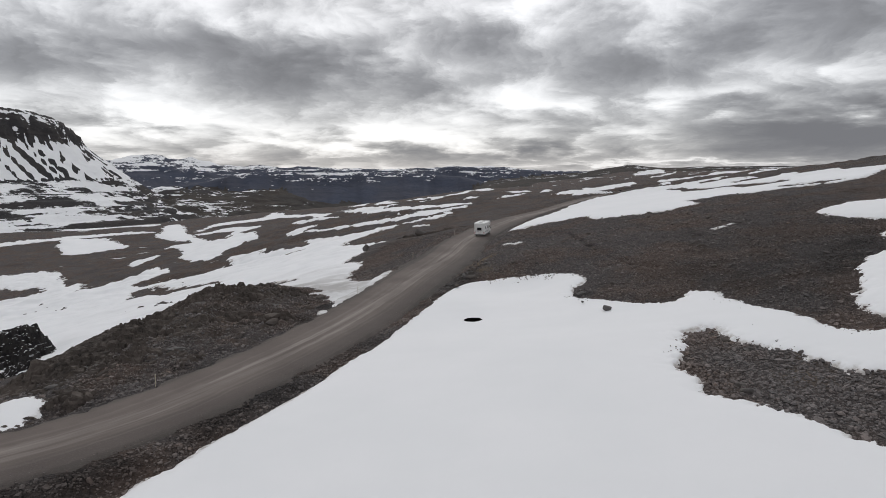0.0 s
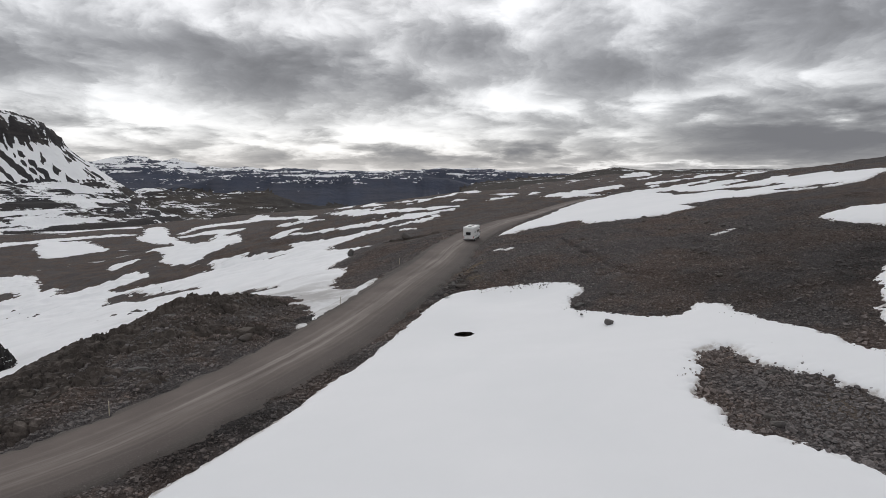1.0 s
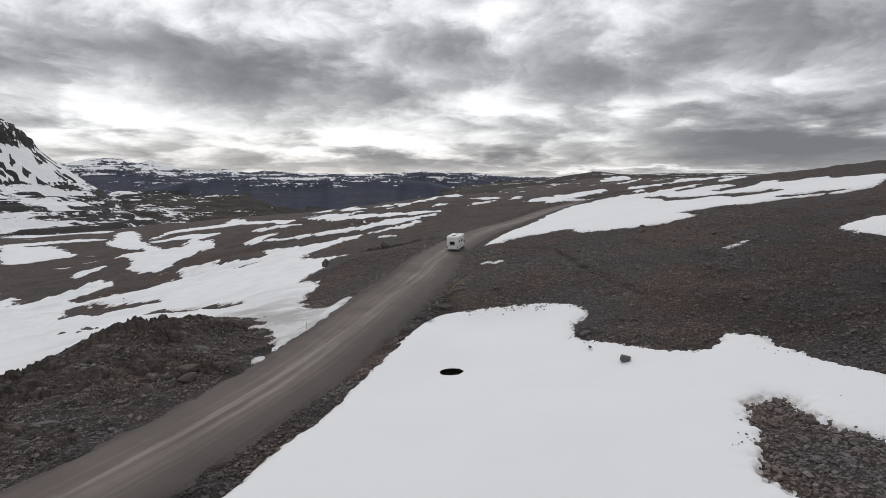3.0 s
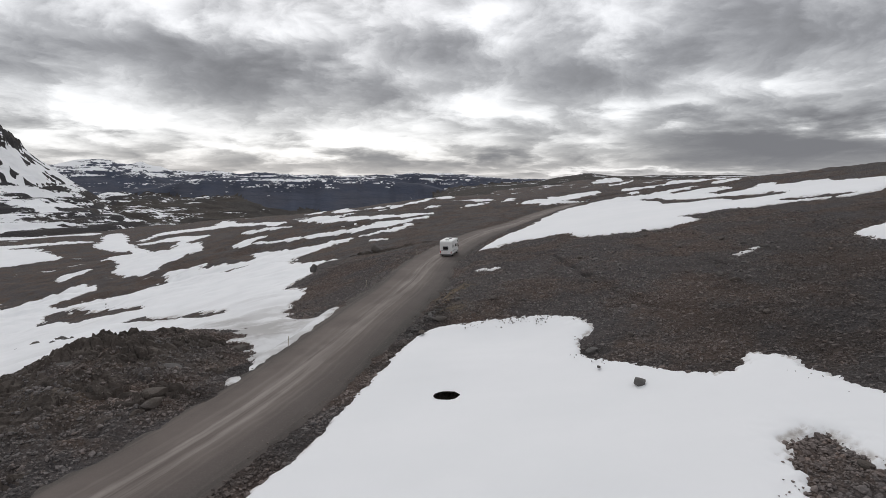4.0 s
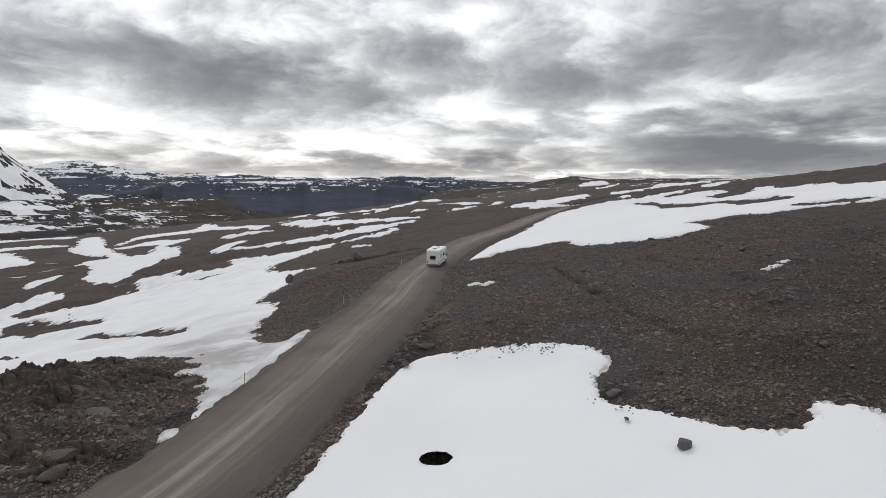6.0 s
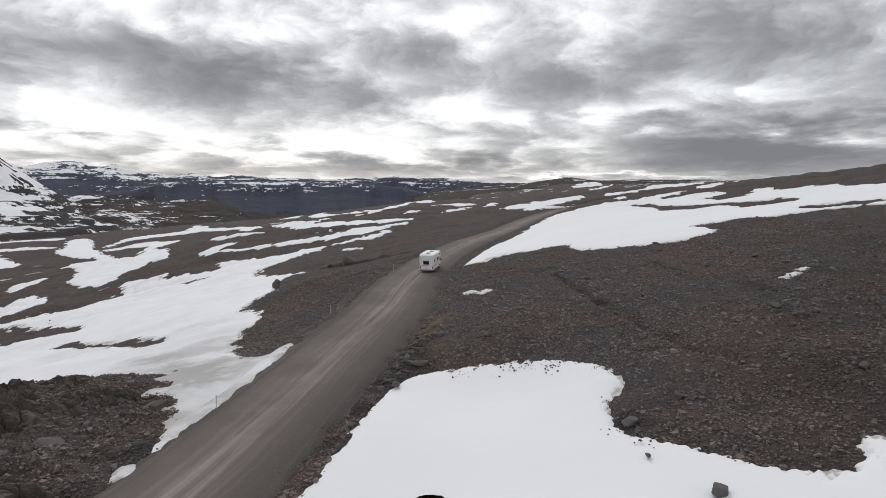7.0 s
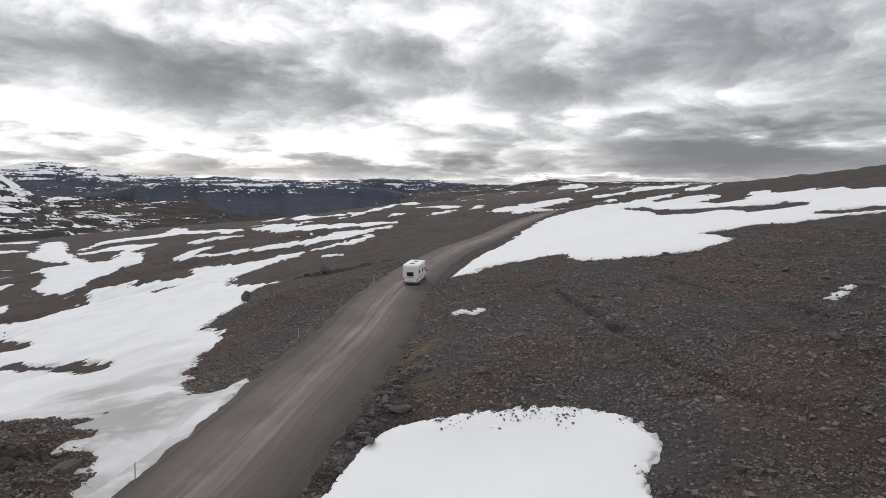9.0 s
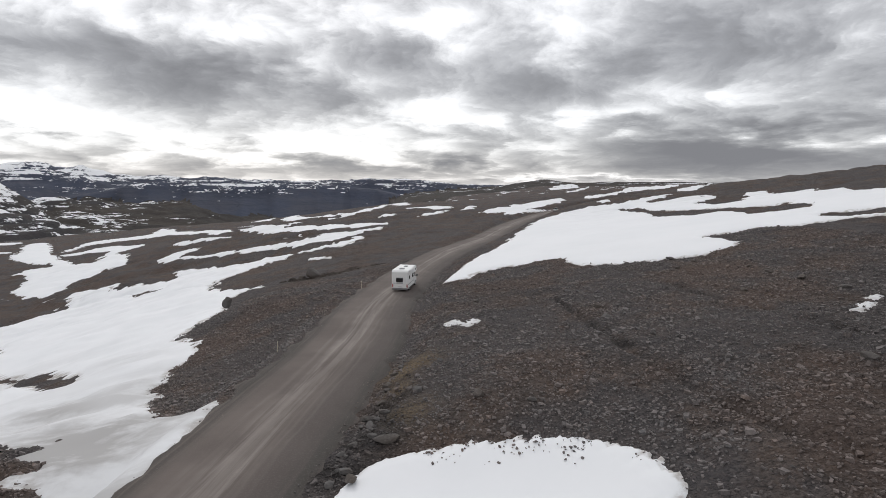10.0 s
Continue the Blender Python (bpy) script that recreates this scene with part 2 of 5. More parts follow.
def road_material():
    m, N, b = surface("packed_gravel", 0.92, 0.25)
    p = where_is(N)
    across, along = attribute(N, "across"), attribute(N, "along")
    lane = N.add("ShaderNodeCombineXYZ")
    N.plug(lane.inputs[0], N.math("MULTIPLY", across, 1.0))
    N.plug(lane.inputs[1], N.math("MULTIPLY", along, 0.035))
    streak = N.noise(lane.outputs[0], 1.6, 6.0, 0.62, 2.2, 0.5)
    blotch = N.noise(p, 0.16, 4.0, 0.6)
    grit = N.noise(p, 9.0, 4.0, 0.7)
    c = N.mix(N.ramp(blotch, 0.35, 0.7), (0.124, 0.103, 0.094), (0.156, 0.131, 0.119))
    # wheel tracks, beaten pale and dusty, on the crown and each side of it
    pale = 0.0
    for at, wide, amount in ((-0.65, 0.5, 1.0), (0.0, 0.28, 0.4), (0.65, 0.42, 0.85), (1.5, 0.16, 0.3), (2.1, 0.12, 0.35), (-1.9, 0.3, 0.3)):
        u = N.math("DIVIDE", N.math("SUBTRACT", N.math("ADD", across, N.math("MULTIPLY", N.math("SUBTRACT", blotch, 0.5), 1.2)), at), wide)
        bell = N.math("POWER", 2.71828, N.math("MULTIPLY", N.math("MULTIPLY", u, u), -1.0))
        pale = N.math("MULTIPLY_ADD", bell, amount, pale)
    pale = N.math("MULTIPLY", N.math("MULTIPLY", pale, N.ramp(streak, 0.34, 0.62)), N.ramp(blotch, 0.3, 0.62, 0.65, 1.0))
    c = N.mix(N.math("MINIMUM", pale, 1.0), c, (0.28, 0.25, 0.228))
    damp = N.math("MULTIPLY", N.ramp(N.math("ADD", across, N.math("MULTIPLY", N.math("SUBTRACT", streak, 0.5), 2.0)), 1.1, 2.9), 0.55)
    c = N.mix(damp, c, (0.07, 0.060, 0.057))
    side = N.ramp(N.math("ABSOLUTE", across), 2.9, 4.6)
    c = N.mix(N.math("MULTIPLY", side, N.ramp(streak, 0.3, 0.6)), c, (0.066, 0.06, 0.055))
    c = N.mix(N.math("MULTIPLY", N.ramp(grit, 0.45, 0.75), 0.35), c, (0.17, 0.155, 0.14))
    N.plug(b.inputs["Base Color"], c)
    bump(N, b, N.math("ADD", N.math("MULTIPLY", grit, 0.4), streak), 0.5, 0.06)
    return m


def plain(name, colour, rough=0.5, metal=0.0, spec=0.5, grime_shade=0.12, scale=6.0):
    m, N, b = surface(name, rough, spec)
    n = N.noise(where_is(N), scale, 5.0, 0.6)
    c = N.mix(N.math("MULTIPLY", N.ramp(n, 0.45, 0.8), grime_shade), colour, tuple(v * 0.5 + 0.03 for v in colour))
    N.plug(b.inputs["Base Color"], c)
    b.inputs["Metallic"].default_value = metal
    return m


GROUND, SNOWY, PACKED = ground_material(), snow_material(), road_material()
BASALT = mountain_material("basalt_mountain", (0.034, 0.034, 0.038), (0.055, 0.048, 0.046))
MOOR = mountain_material("far_moor", (0.042, 0.038, 0.036), (0.06, 0.05, 0.043), (0.0045, 0.007, 0.02))
# the blue of distant haze is put into this rock's base colour
HAZED_BASALT = mountain_material("hazed_basalt", (0.056, 0.066, 0.098), (0.066, 0.070, 0.092))
STONES = stone_material("lava_stone", (0.082, 0.069, 0.065), (0.215, 0.181, 0.168), (0.185, 0.140, 0.120))
BOULDER = stone_material("boulder_stone", (0.06, 0.056, 0.053), (0.1, 0.092, 0.086), (0.09, 0.075, 0.065))

# ---- the lie of the land ----
BASE = (-1.064, 0.358, -1.09, 0.394, -0.45, 10.621, 1.388, -3.474, 1.037, -1.684, -2.191, 0.888, 3.467, -0.864, 0.202)
MOUNDS = ((20, 80, 14, 0.76), (15, 61, 9, -1.19), (-27, 66, 12, 3.0), (-34, 48, 10, 1.55), (-16, 98, 9, -0.58), (-20, 150, 16, -0.52),
          (48, 107, 16, 1.0), (12, 99, 9, 0.46), (100, 215, 40, -1.16), (-85, 210, 40, -3.9), (-60, 268, 40, 0.4), (-6, 126, 9, 1.8))
FAR_MOUNDS = ((-43, 128, 14, -1.14), (53, 87, 14, -0.47), (0, 470, 90, 1.9), (-60, 430, 70, 5.5), (195, 830, 130, -15), (380, 1050, 160, 7), (560, 850, 190, -13), (168, 256, 24, 1.6), (230, 290, 45, -1.6),
          (550, 1700, 320, 6.4), (-300, 660, 150, -1.8), (-612, 1291, 280, -15), (-15, 75, 6, -2.6),
          (10, 72, 4.5, -1.6), (3, 73, 4, -0.5), (3, 58, 7, -0.7), (11, 81, 4, 0.5), (24, 51, 7, -0.5), (-33, 76, 7, 2.1), (-25, 82, 5.5, 1.2), (-18, 76, 4, 1.2), (-280, 900, 130, 13), (-450, 930, 120, 7))
ROAD = ((-90, 0, -5.5), (-60, 12, -4.6), (-42, 22, -3.9), (-29, 30.5, -3.4), (-21.6, 37, -3.1), (-16.2, 46.3, -2.8), (-10.3, 59, -2.2), (-6.9, 69.8, -1.7),
        (-3.7, 80.5, -1.1), (1.3, 98, -0.4), (5.1, 116, 0.2), (12.7, 140.5, 0.7), (21, 161.5, 1.1), (35, 189, 1.5), (49, 221.5, 2.0),
        (66, 257, 2.6), (89, 298, 3.3), (116, 338, 4.0), (165, 405, 5.0), (230, 490, 6.0))
def chain(points, step):
    """A smooth line through the points, sampled about every step metres."""
    p = np.array(points, float)
    p = np.vstack([2 * p[0] - p[1], p, 2 * p[-1] - p[-2]])
    out = []
    for a, b, c, d in zip(p, p[1:], p[2:], p[3:]):
        n = max(2, int(np.linalg.norm(c - b) / step))
        t = np.linspace(0, 1, n, endpoint=False)[:, None]
        out.append(0.5 * (2 * b + (c - a) * t + (2 * a - 5 * b + 4 * c - d) * t**2 + (3 * b - a - 3 * c + d) * t**3))
    return np.vstack(out + [p[-2:-1]])
LINE = chain(ROAD, 2.0)
_FOUND = {}
def road_at(x, y):
    """As find_road, remembering the last few sets of points."""
    key = (np.size(x), float(np.sum(x)), float(np.sum(y)), float(np.ravel(x)[0]), float(np.ravel(y)[-1]))
    if key not in _FOUND:
        if len(_FOUND) > 3:
            _FOUND.clear()
        _FOUND[key] = find_road(x, y)
    return _FOUND[key]
def find_road(x, y):
    """Signed distance from the road's centre line (right is positive), its height there and the row along it."""
    x, y = np.asarray(x, float), np.asarray(y, float)
    flat = np.stack([x.ravel(), y.ravel()], -1)
    side, rise, along = np.full(len(flat), 1e3), np.zeros(len(flat)), np.zeros(len(flat))
    near = np.where((flat[:, 0] > -110) & (flat[:, 0] < 260) & (flat[:, 1] > -20) & (flat[:, 1] < 510))[0]
    close = np.zeros(len(near), int)
    if len(near):
        best = np.full(len(near), 1e9)
        for k, (px, py) in enumerate(LINE[::6, :2]):
            gap = np.hypot(flat[near, 0] - px, flat[near, 1] - py)
            close, best = np.where(gap < best, 6 * k, close), np.minimum(best, gap)
        near, close = near[best < 40], close[best < 40]
    a, ab = LINE[:-1, :2], np.diff(LINE[:, :2], axis=0)
    for k in range(0, len(near), 20000):
        i = near[k:k + 20000]
        pick = np.clip(close[k:k + 20000, None] + np.arange(-7, 8), 0, len(ab) - 1)
        q = flat[i][:, None] - a[pick]
        t = np.clip((q * ab[pick]).sum(-1) / (ab[pick]**2).sum(-1), 0, 1)
        gap = q - t[..., None] * ab[pick]
        d = np.hypot(gap[..., 0], gap[..., 1])
        n = d.argmin(1)
        r = np.arange(len(i))
        j = pick[r, n]
        cross = ab[j, 0] * q[r, n, 1] - ab[j, 1] * q[r, n, 0]
        side[i] = d[r, n] * np.where(cross > 0, -1, 1)
        rise[i] = LINE[j, 2] + t[r, n] * (LINE[j + 1, 2] - LINE[j, 2])
        along[i] = j + t[r, n]
    return side.reshape(x.shape), rise.reshape(x.shape), along.reshape(x.shape)
def half_width(along):
    return 4.3 + 1.0 * np.exp(-((along - 64) / 14.0)**2)
def smooth(t):
    t = np.clip(t, 0, 1)
    return t * t * (3 - 2 * t)
def land(x, y, road=None):
    u, v = np.arcsinh(x / 60), np.arcsinh((y - 90) / 90)
    terms = [(i, j) for i in range(5) for j in range(5 - i)]
    z = sum(c * u**i * v**j for c, (i, j) in zip(BASE, terms))
    for a, b, r, h in MOUNDS + FAR_MOUNDS:
        z = z + h * np.exp(-((x - a)**2 + (y - b)**2) / (2 * r * r))
    d, rise, along = road or road_at(x, y)
    w = half_width(along)
    k = smooth((np.abs(d) - w) / 3.5)
    return np.where(np.abs(d) < 900, rise - 0.12 + (z - rise + 0.12) * k, z)


_rng = np.random.RandomState(7)
_PERM = _rng.permutation(512)
_TURN = _rng.rand(512) * 2 * np.pi


_COS, _SIN = np.cos(_TURN), np.sin(_TURN)


def grain(x, y):
    """Gradient noise, about -0.7 to 0.7."""
    x, y = np.broadcast_arrays(x, y)
    i, j = np.floor(x).astype(int), np.floor(y).astype(int)
    fx, fy = x - i, y - j
    sx, sy = fx**3 * (fx * (6 * fx - 15) + 10), fy**3 * (fy * (6 * fy - 15) + 10)
    rows = (37 * _PERM[j & 511], 37 * _PERM[(j + 1) & 511])

    def corner(a, b):
        t = _PERM[(i + a + rows[b]) & 511]
        return _COS[t] * (fx - a) + _SIN[t] * (fy - b)
    low = corner(0, 0)
    low = low + sx * (corner(1, 0) - low)
    high = corner(0, 1)
    high = high + sx * (corner(1, 1) - high)
    return low + sy * (high - low)


def fractal(x, y, octaves=4, keep=0.5):
    total, size = 0.0, 1.0
    for k in range(octaves):
        total = total + size * grain(x * 2**k + 17.3 * k, y * 2**k - 9.1 * k)
        size *= keep
    return total


MESA = (-2413.0, 2250.0, 750.0)
# outlines of the far heights: bearing and elevation in degrees
RANGE = ((-40, 1.4), (-30, 1.15), (-29.3, 1.25), (-28.4, 1.48), (-27.6, 1.66), (-25.9, 1.68), (-25.3, 1.3), (-24.3, 1.24), (-23.6, 1.5), (-23.3, 1.42), (-22.8, 1.2), (-21.8, 1.02), (-21, 0.72), (-17.5, 0.7),
         (-15.2, 0.52), (-13.7, 0.7), (-11.3, 0.58), (-9.3, 0.5), (-4.6, 0.42), (-1.9, 0.5), (0.8, 0.72), (3.6, 0.78), (6, 0.62), (9.2, 0.3), (12, 0.2), (16, 0.1), (20, -1.5))
SCARP = ((-30, -1.6), (-24, -1.1), (-21, -0.45), (-19.7, -0.05), (-17.9, 0.18), (-4, 0.08), (-1.9, 0.06), (-0.8, -0.13), (1.4, -0.28), (3, -0.6), (4.8, -1.2), (6.3, -2.6))
BROW = ((-60, -4.8), (-40, -4.8), (-32, -4.9), (-25.5, -4.6), (-20.8, -4.35), (-15.6, -3.65), (-10.3, -3.35), (-4.7, -2.68), (0.9, -1.85), (4.3, -1.45), (8, -1.25), (14, -1.1))
HILL = ((3, -2.2), (5, -1.3), (7, -0.9), (9, -0.6), (11, -0.38), (13, -0.02), (14.5, 0.3), (16.6, 0.6), (17.6, 0.8), (18.3, 0.78), (19.7, 0.58), (22, 0.52), (26.7, 0.62), (30, 0.6), (36, 0.55), (60, 0.4))
# fall of the table mountain outside its rim: distance and height
FALL = ((-1, 264), (6, 262), (16, 247), (40, 243), (50, 222), (72, 216), (84, 190), (100, 182), (112, 150), (130, 132), (165, 95), (223, 47), (334, -43), (451, -126), (524, -168), (700, -230))


def mesa_edge(x, y):
    """Distance outside the rim of the table mountain, and the bearing round it."""
    a = np.arctan2(y - MESA[1], x - MESA[0])
    r = np.hypot(x - MESA[0], y - MESA[1])
    return r - MESA[2] - 30 * fractal(a * 5, a * 0 + 3.3, 2), a


def curve(points, at):
    p = np.array(points, float)
    return np.interp(at, p[:, 0], p[:, 1])


def wide_land(x, y):
    """The ground out to the mountains."""
    r = np.hypot(x, y)
    k = np.where(r > 1000, (1000 + (r - 1000) * 0.1) / np.maximum(r, 1), 1.0)
    near = road_at(x * k, y * k)
    z = land(x * k, y * k, near)
    free = smooth((np.abs(near[0]) - half_width(near[2]) - 1.0) / 16)
    az = np.degrees(np.arctan2(x, y))
    z = z + free * smooth((r - 120) / 160) * 1.9 * fractal(x / 26, y / 15, 4) + free * smooth((r - 140) / 700) * 4.5 * fractal(x / 85, y / 60, 4)
    layer = 5 * fractal(x / 70, y / 24, 3, 0.55) + 10
    layer = (np.floor(layer) + smooth((layer % 1 - 0.35) / 0.25) - 10) / 5
    z = z + free * smooth((r - 130) / 90) * (1 - smooth((r - 900) / 500)) * smooth((8 - az) / 8) * 1.5 * layer
    kinds = np.zeros(np.shape(z), int)
    far = r > 700
    if np.max(r) < 320:
        return z, kinds
    # the brow of the moor
    brow = 13.5 + 720 * np.tan(np.radians(curve(BROW, az))) + 1.5 * fractal(x / 45, y / 45, 3)
    z = z + np.where((az > -60) & (az < 14), np.exp(-((r - 720) / np.where(r < 720, 210, 170))**2) * np.maximum(brow - z, 0), 0)
    # beyond it the ground falls into a wide valley
    left = smooth((9.5 - az) / 6) * smooth((az + 88) / 12)
    drop = left * smooth((r - 900 - 90 * fractal(x / 300, y / 300, 2)) / 850)
    rise = 75 * smooth((r - 2500) / 1000) * smooth((-11 - az) / 5)
    hummock = fractal(x / 260, y / 170, 5, 0.55)
    z = z * (1 - drop) + drop * (-163 + rise + 26 * hummock) + (1 - left) * smooth((r - 900) / 1500) * 9 * fractal(x / 420, y / 420, 4)
    # the low hill beyond the road and the flat moor behind it
    crest = 13.5 + 2300 * np.tan(np.radians(curve(HILL, az))) + 5 * fractal(x / 120, y / 120, 4)
    m = np.where((az > 3) & (az < 60), z + np.maximum(crest - z, 0) * smooth((r - 1250) / 1000), -400)
    z = np.where(r > 1250, np.maximum(z, m), z)
    # the long dark escarpment across the valley
    top = 13.5 + 3750 * np.tan(np.radians(curve(SCARP, az))) + 3 * fractal(x / 60, y / 60, 3)
    brink = 3750 - r + 170 * fractal(az * 0.4, az * 0 + 7.7, 2, 0.5)
    m = top - 0.55 * np.clip(brink, 0, 130) - 0.34 * np.maximum(brink - 130, 0) + 9 * fractal(x / 140, y / 420, 4, 0.55) * smooth(brink / 90)
    m = np.where((az > -30) & (az < 6.3) & (r > 2600), m, -400)
    kinds = np.where((m > z), 2, kinds)
    z = np.maximum(z, m)
    # the snowy range on the horizon
    crest = 13.5 + 4650 * np.tan(np.radians(curve(RANGE, az)))
    wide = 330 + 620 * smooth((-17 - az) / 5) + 300 * smooth((az - 3) / 3)
    up = np.clip((r - 4650 + wide) / wide, 0, 1)
    steps = up * 9
    up = (np.floor(steps) + smooth((steps % 1) / 0.55)) / 9 * 0.45 + up * 0.55
    m = -170 + (crest + 170) * up + 34 * fractal(x / 150, y / 150, 5, 0.58) * smooth(up * 3) * (1 - smooth((up - 0.8) / 0.2) * 0.5)
    m = np.where((az > -62) & (az < 20) & (r > 3400), m, -400)
    kinds = np.where((m > z) & (r > 3400), 3, kinds)
    z = np.maximum(z, m)
    # table mountain: stepped cliffs over long scree, benches of lava before it and a spur behind
    d, a = mesa_edge(x, y)
    turn = np.abs((a - math.atan2(-MESA[1], -MESA[0]) + np.pi) % (2 * np.pi) - np.pi)
    crag = 22 * fractal(a * 30, d / 160, 4, 0.6) * smooth((d + 20) / 60) * (1 - smooth((d - 120) / 60))
    gully = 13 * fractal(a * 38, d / 700, 4, 0.6) * smooth((d - 110) / 90)
    m = curve(FALL, d + crag) + 40 * smooth(-d / 400) + gully
    shelf = -14 - 0.2 * (d - 290) - 190 * smooth((turn - 0.55) / 0.4)
    level = (shelf + 14 * fractal(x / 300, y / 300, 3)) / 17
    shelf = 17 * (np.floor(level) + smooth((level % 1) / 0.4))
    m = np.where(d > 150, np.maximum(m, shelf), m)
    for px, py, wide, high in ((-1420, 3010, 130, 92), (-1330, 3160, 150, 95), (-1250, 3060, 110, 55), (-1500, 3150, 170, 110)):
        m = np.maximum(m, -165 + high * np.exp(-((x - px)**2 + (y - py)**2) / (2 * wide * wide)) + gully)
    m = np.where((az < -14) & (az > -85) & far, m, -400)
    kinds = np.where(m > z, 1, kinds)
    z = np.maximum(z, m)
    kinds = np.where((kinds == 0) & (r > 1150 + 450 * smooth((az - 2) / 7) + 160 * fractal(x / 180, y / 180, 2)) & (az < 40) & (az > -75), 4, kinds)
    return z, kinds


RILL = ((21.7, 98.3), (21.3, 89.6), (21.2, 85.3), (21.3, 80.5), (21.7, 77.6), (22.2, 73), (23, 69.5), (25, 66))
SIDE_RILL = ((32.7, 97.2), (33, 91.1), (33.7, 85.9), (34, 82), (35.5, 77))
TRACK = ((14.3, 117.7), (16.7, 107.8), (18.5, 98.3), (20.2, 91.8), (20.6, 88))


def off_line(points, x, y):
    """Distance from a broken line, which wanders a little."""
    best = np.full(np.shape(x), 1e9)
    for (ax, ay), (bx, by) in zip(points, points[1:]):
        dx, dy = bx - ax, by - ay
        t = np.clip(((x - ax) * dx + (y - ay) * dy) / (dx * dx + dy * dy), 0, 1)
        best = np.minimum(best, np.hypot(x - ax - t * dx, y - ay - t * dy))
    return best + 0.5 * fractal(x / 3.5, y / 3.5, 3)


def rough_land(x, y):
    """Unevenness of the bare ground: hummocks, ribs of lava and rubble, none on the road."""
    d, _, along = road_at(x, y)
    free = smooth((np.abs(d) - half_width(along) - 0.2) / 1.6)
    knoll = np.exp(-(((x + 27) / 15)**2 + ((y - 66) / 26)**2)) + 0.8 * np.exp(-(((x + 66) / 14)**2 + ((y - 92) / 14)**2))
    berm = np.exp(-((d - half_width(along) - 1.3) / 0.8)**2) * smooth((105 - y) / 20) * smooth((y - 5) / 20)
    ribs = 0.5 - np.abs(fractal(x / 7.5, y / 4.5, 5, 0.6))
    z = 0.30 * fractal(x / 8, y / 8, 3) + 0.18 * fractal(x / 1.7, y / 1.7, 3)
    pit = -1.25 * smooth((1.45 - np.hypot((x - 3.1) / 1.15, y - 57.9)) / 0.35)
    z = z - 0.38 * np.exp(-np.maximum(off_line(RILL, x, y), 0)**2 / 0.2) - 0.25 * np.exp(-np.maximum(off_line(SIDE_RILL, x, y), 0)**2 / 0.15)
    return pit + free * (z + 1.9 * knoll * (ribs - 0.22) + berm * (0.25 + 0.35 * fractal(x / 1.5, y / 1.5, 2)))


def sheet(name, xs, ys, zs, quads, material, attributes=(), flat=False):
    """A mesh from arrays of vertices and quads (unused vertices are dropped)."""
    used = np.unique(quads)
    back = np.full(len(xs), -1)
    back[used] = np.arange(len(used))
    quads = back[quads]
    me = bpy.data.meshes.new(name)
    me.vertices.add(len(used))
    me.vertices.foreach_set("co", np.stack([xs, ys, zs], -1)[used].astype(np.float32).ravel())
    n, k = quads.shape
    me.loops.add(n * k)
    me.loops.foreach_set("vertex_index", quads.astype(np.int32).ravel())
    me.polygons.add(n)
    me.polygons.foreach_set("loop_start", np.arange(0, n * k, k, dtype=np.int32))
    me.update(calc_edges=True)
    me.polygons.foreach_set("use_smooth", np.full(n, not flat))
    for key, values in attributes:
        me.attributes.new(key, "FLOAT", "POINT").data.foreach_set("value", np.asarray(values)[used].astype(np.float32))
    me.materials.append(material)
    return new(name, me)


def grid_quads(rows, cols):
    k = np.arange(rows * cols).reshape(rows, cols)
    return np.stack([k[:-1, :-1], k[:-1, 1:], k[1:, 1:], k[1:, :-1]], -1).reshape(-1, 4)


def far_snow(x, y, z, kinds):
    """How readily snow lies far off: in the lee of steps, on the scree between gullies, on the tops."""
    r, az = np.hypot(x, y), np.degrees(np.arctan2(x, y))
    s = np.where(r > 330, 0.33 + 0.05 * smooth((6 - az) / 6), -1.0)
    s = np.where((az > 2) & (r < 1200), -1.0, s)
    s = np.where((az < 4) & (r < 900), 0.2 + 0.06 * smooth((-18 - az) / 8), s)
    s = np.where(r < 200, -1.0, s)
    s = s + 0.05 * smooth((-20 - az) / 8) * smooth((r - 900) / 500) - 0.05 * smooth((az + 20) / 6) * smooth((r - 1000) / 500) * smooth((8 - az) / 4)
    s = np.where((kinds == 4) & (az < 4), s - 0.07 + 0.1 * smooth((-17 - az) / 4), s)
    d, a = mesa_edge(x, y)
    streak = fractal(a * 26, d / 1500, 4, 0.6)
    slope = 0.95 - 1.35 * smooth((streak - 0.12) / 0.1) * smooth((d - 110) / 40)
    shelf = (z > -175) & (d > 285)
    ledge = np.exp(-((z - 245) / 2.2)**2) + np.exp(-((z - 219) / 2.6)**2) + np.exp(-((z - 186) / 3)**2)
    on = np.where(d < 125, 0.2 + 0.34 * ledge + 0.3 * fractal(a * 50, z / 40, 3), slope)
    on = np.where(d < -3, 0.85, on)
    on = np.where(shelf & (az < -28.5), 0.53 + 0.3 * fractal(x / 160, y / 160, 3), on)
    on = np.where(az > -28.5, 0.47, on)
    s = np.where(kinds == 1, on, s)
    s = np.where(kinds == 2, np.where(z > 6, 0.47, 0.2 + 0.16 * smooth((z + 55) / 30) * smooth((1 - az) / 4)), s)
    s = np.where(kinds == 3, 0.35 + 0.19 * smooth((z - 15) / 60), s)
    return s


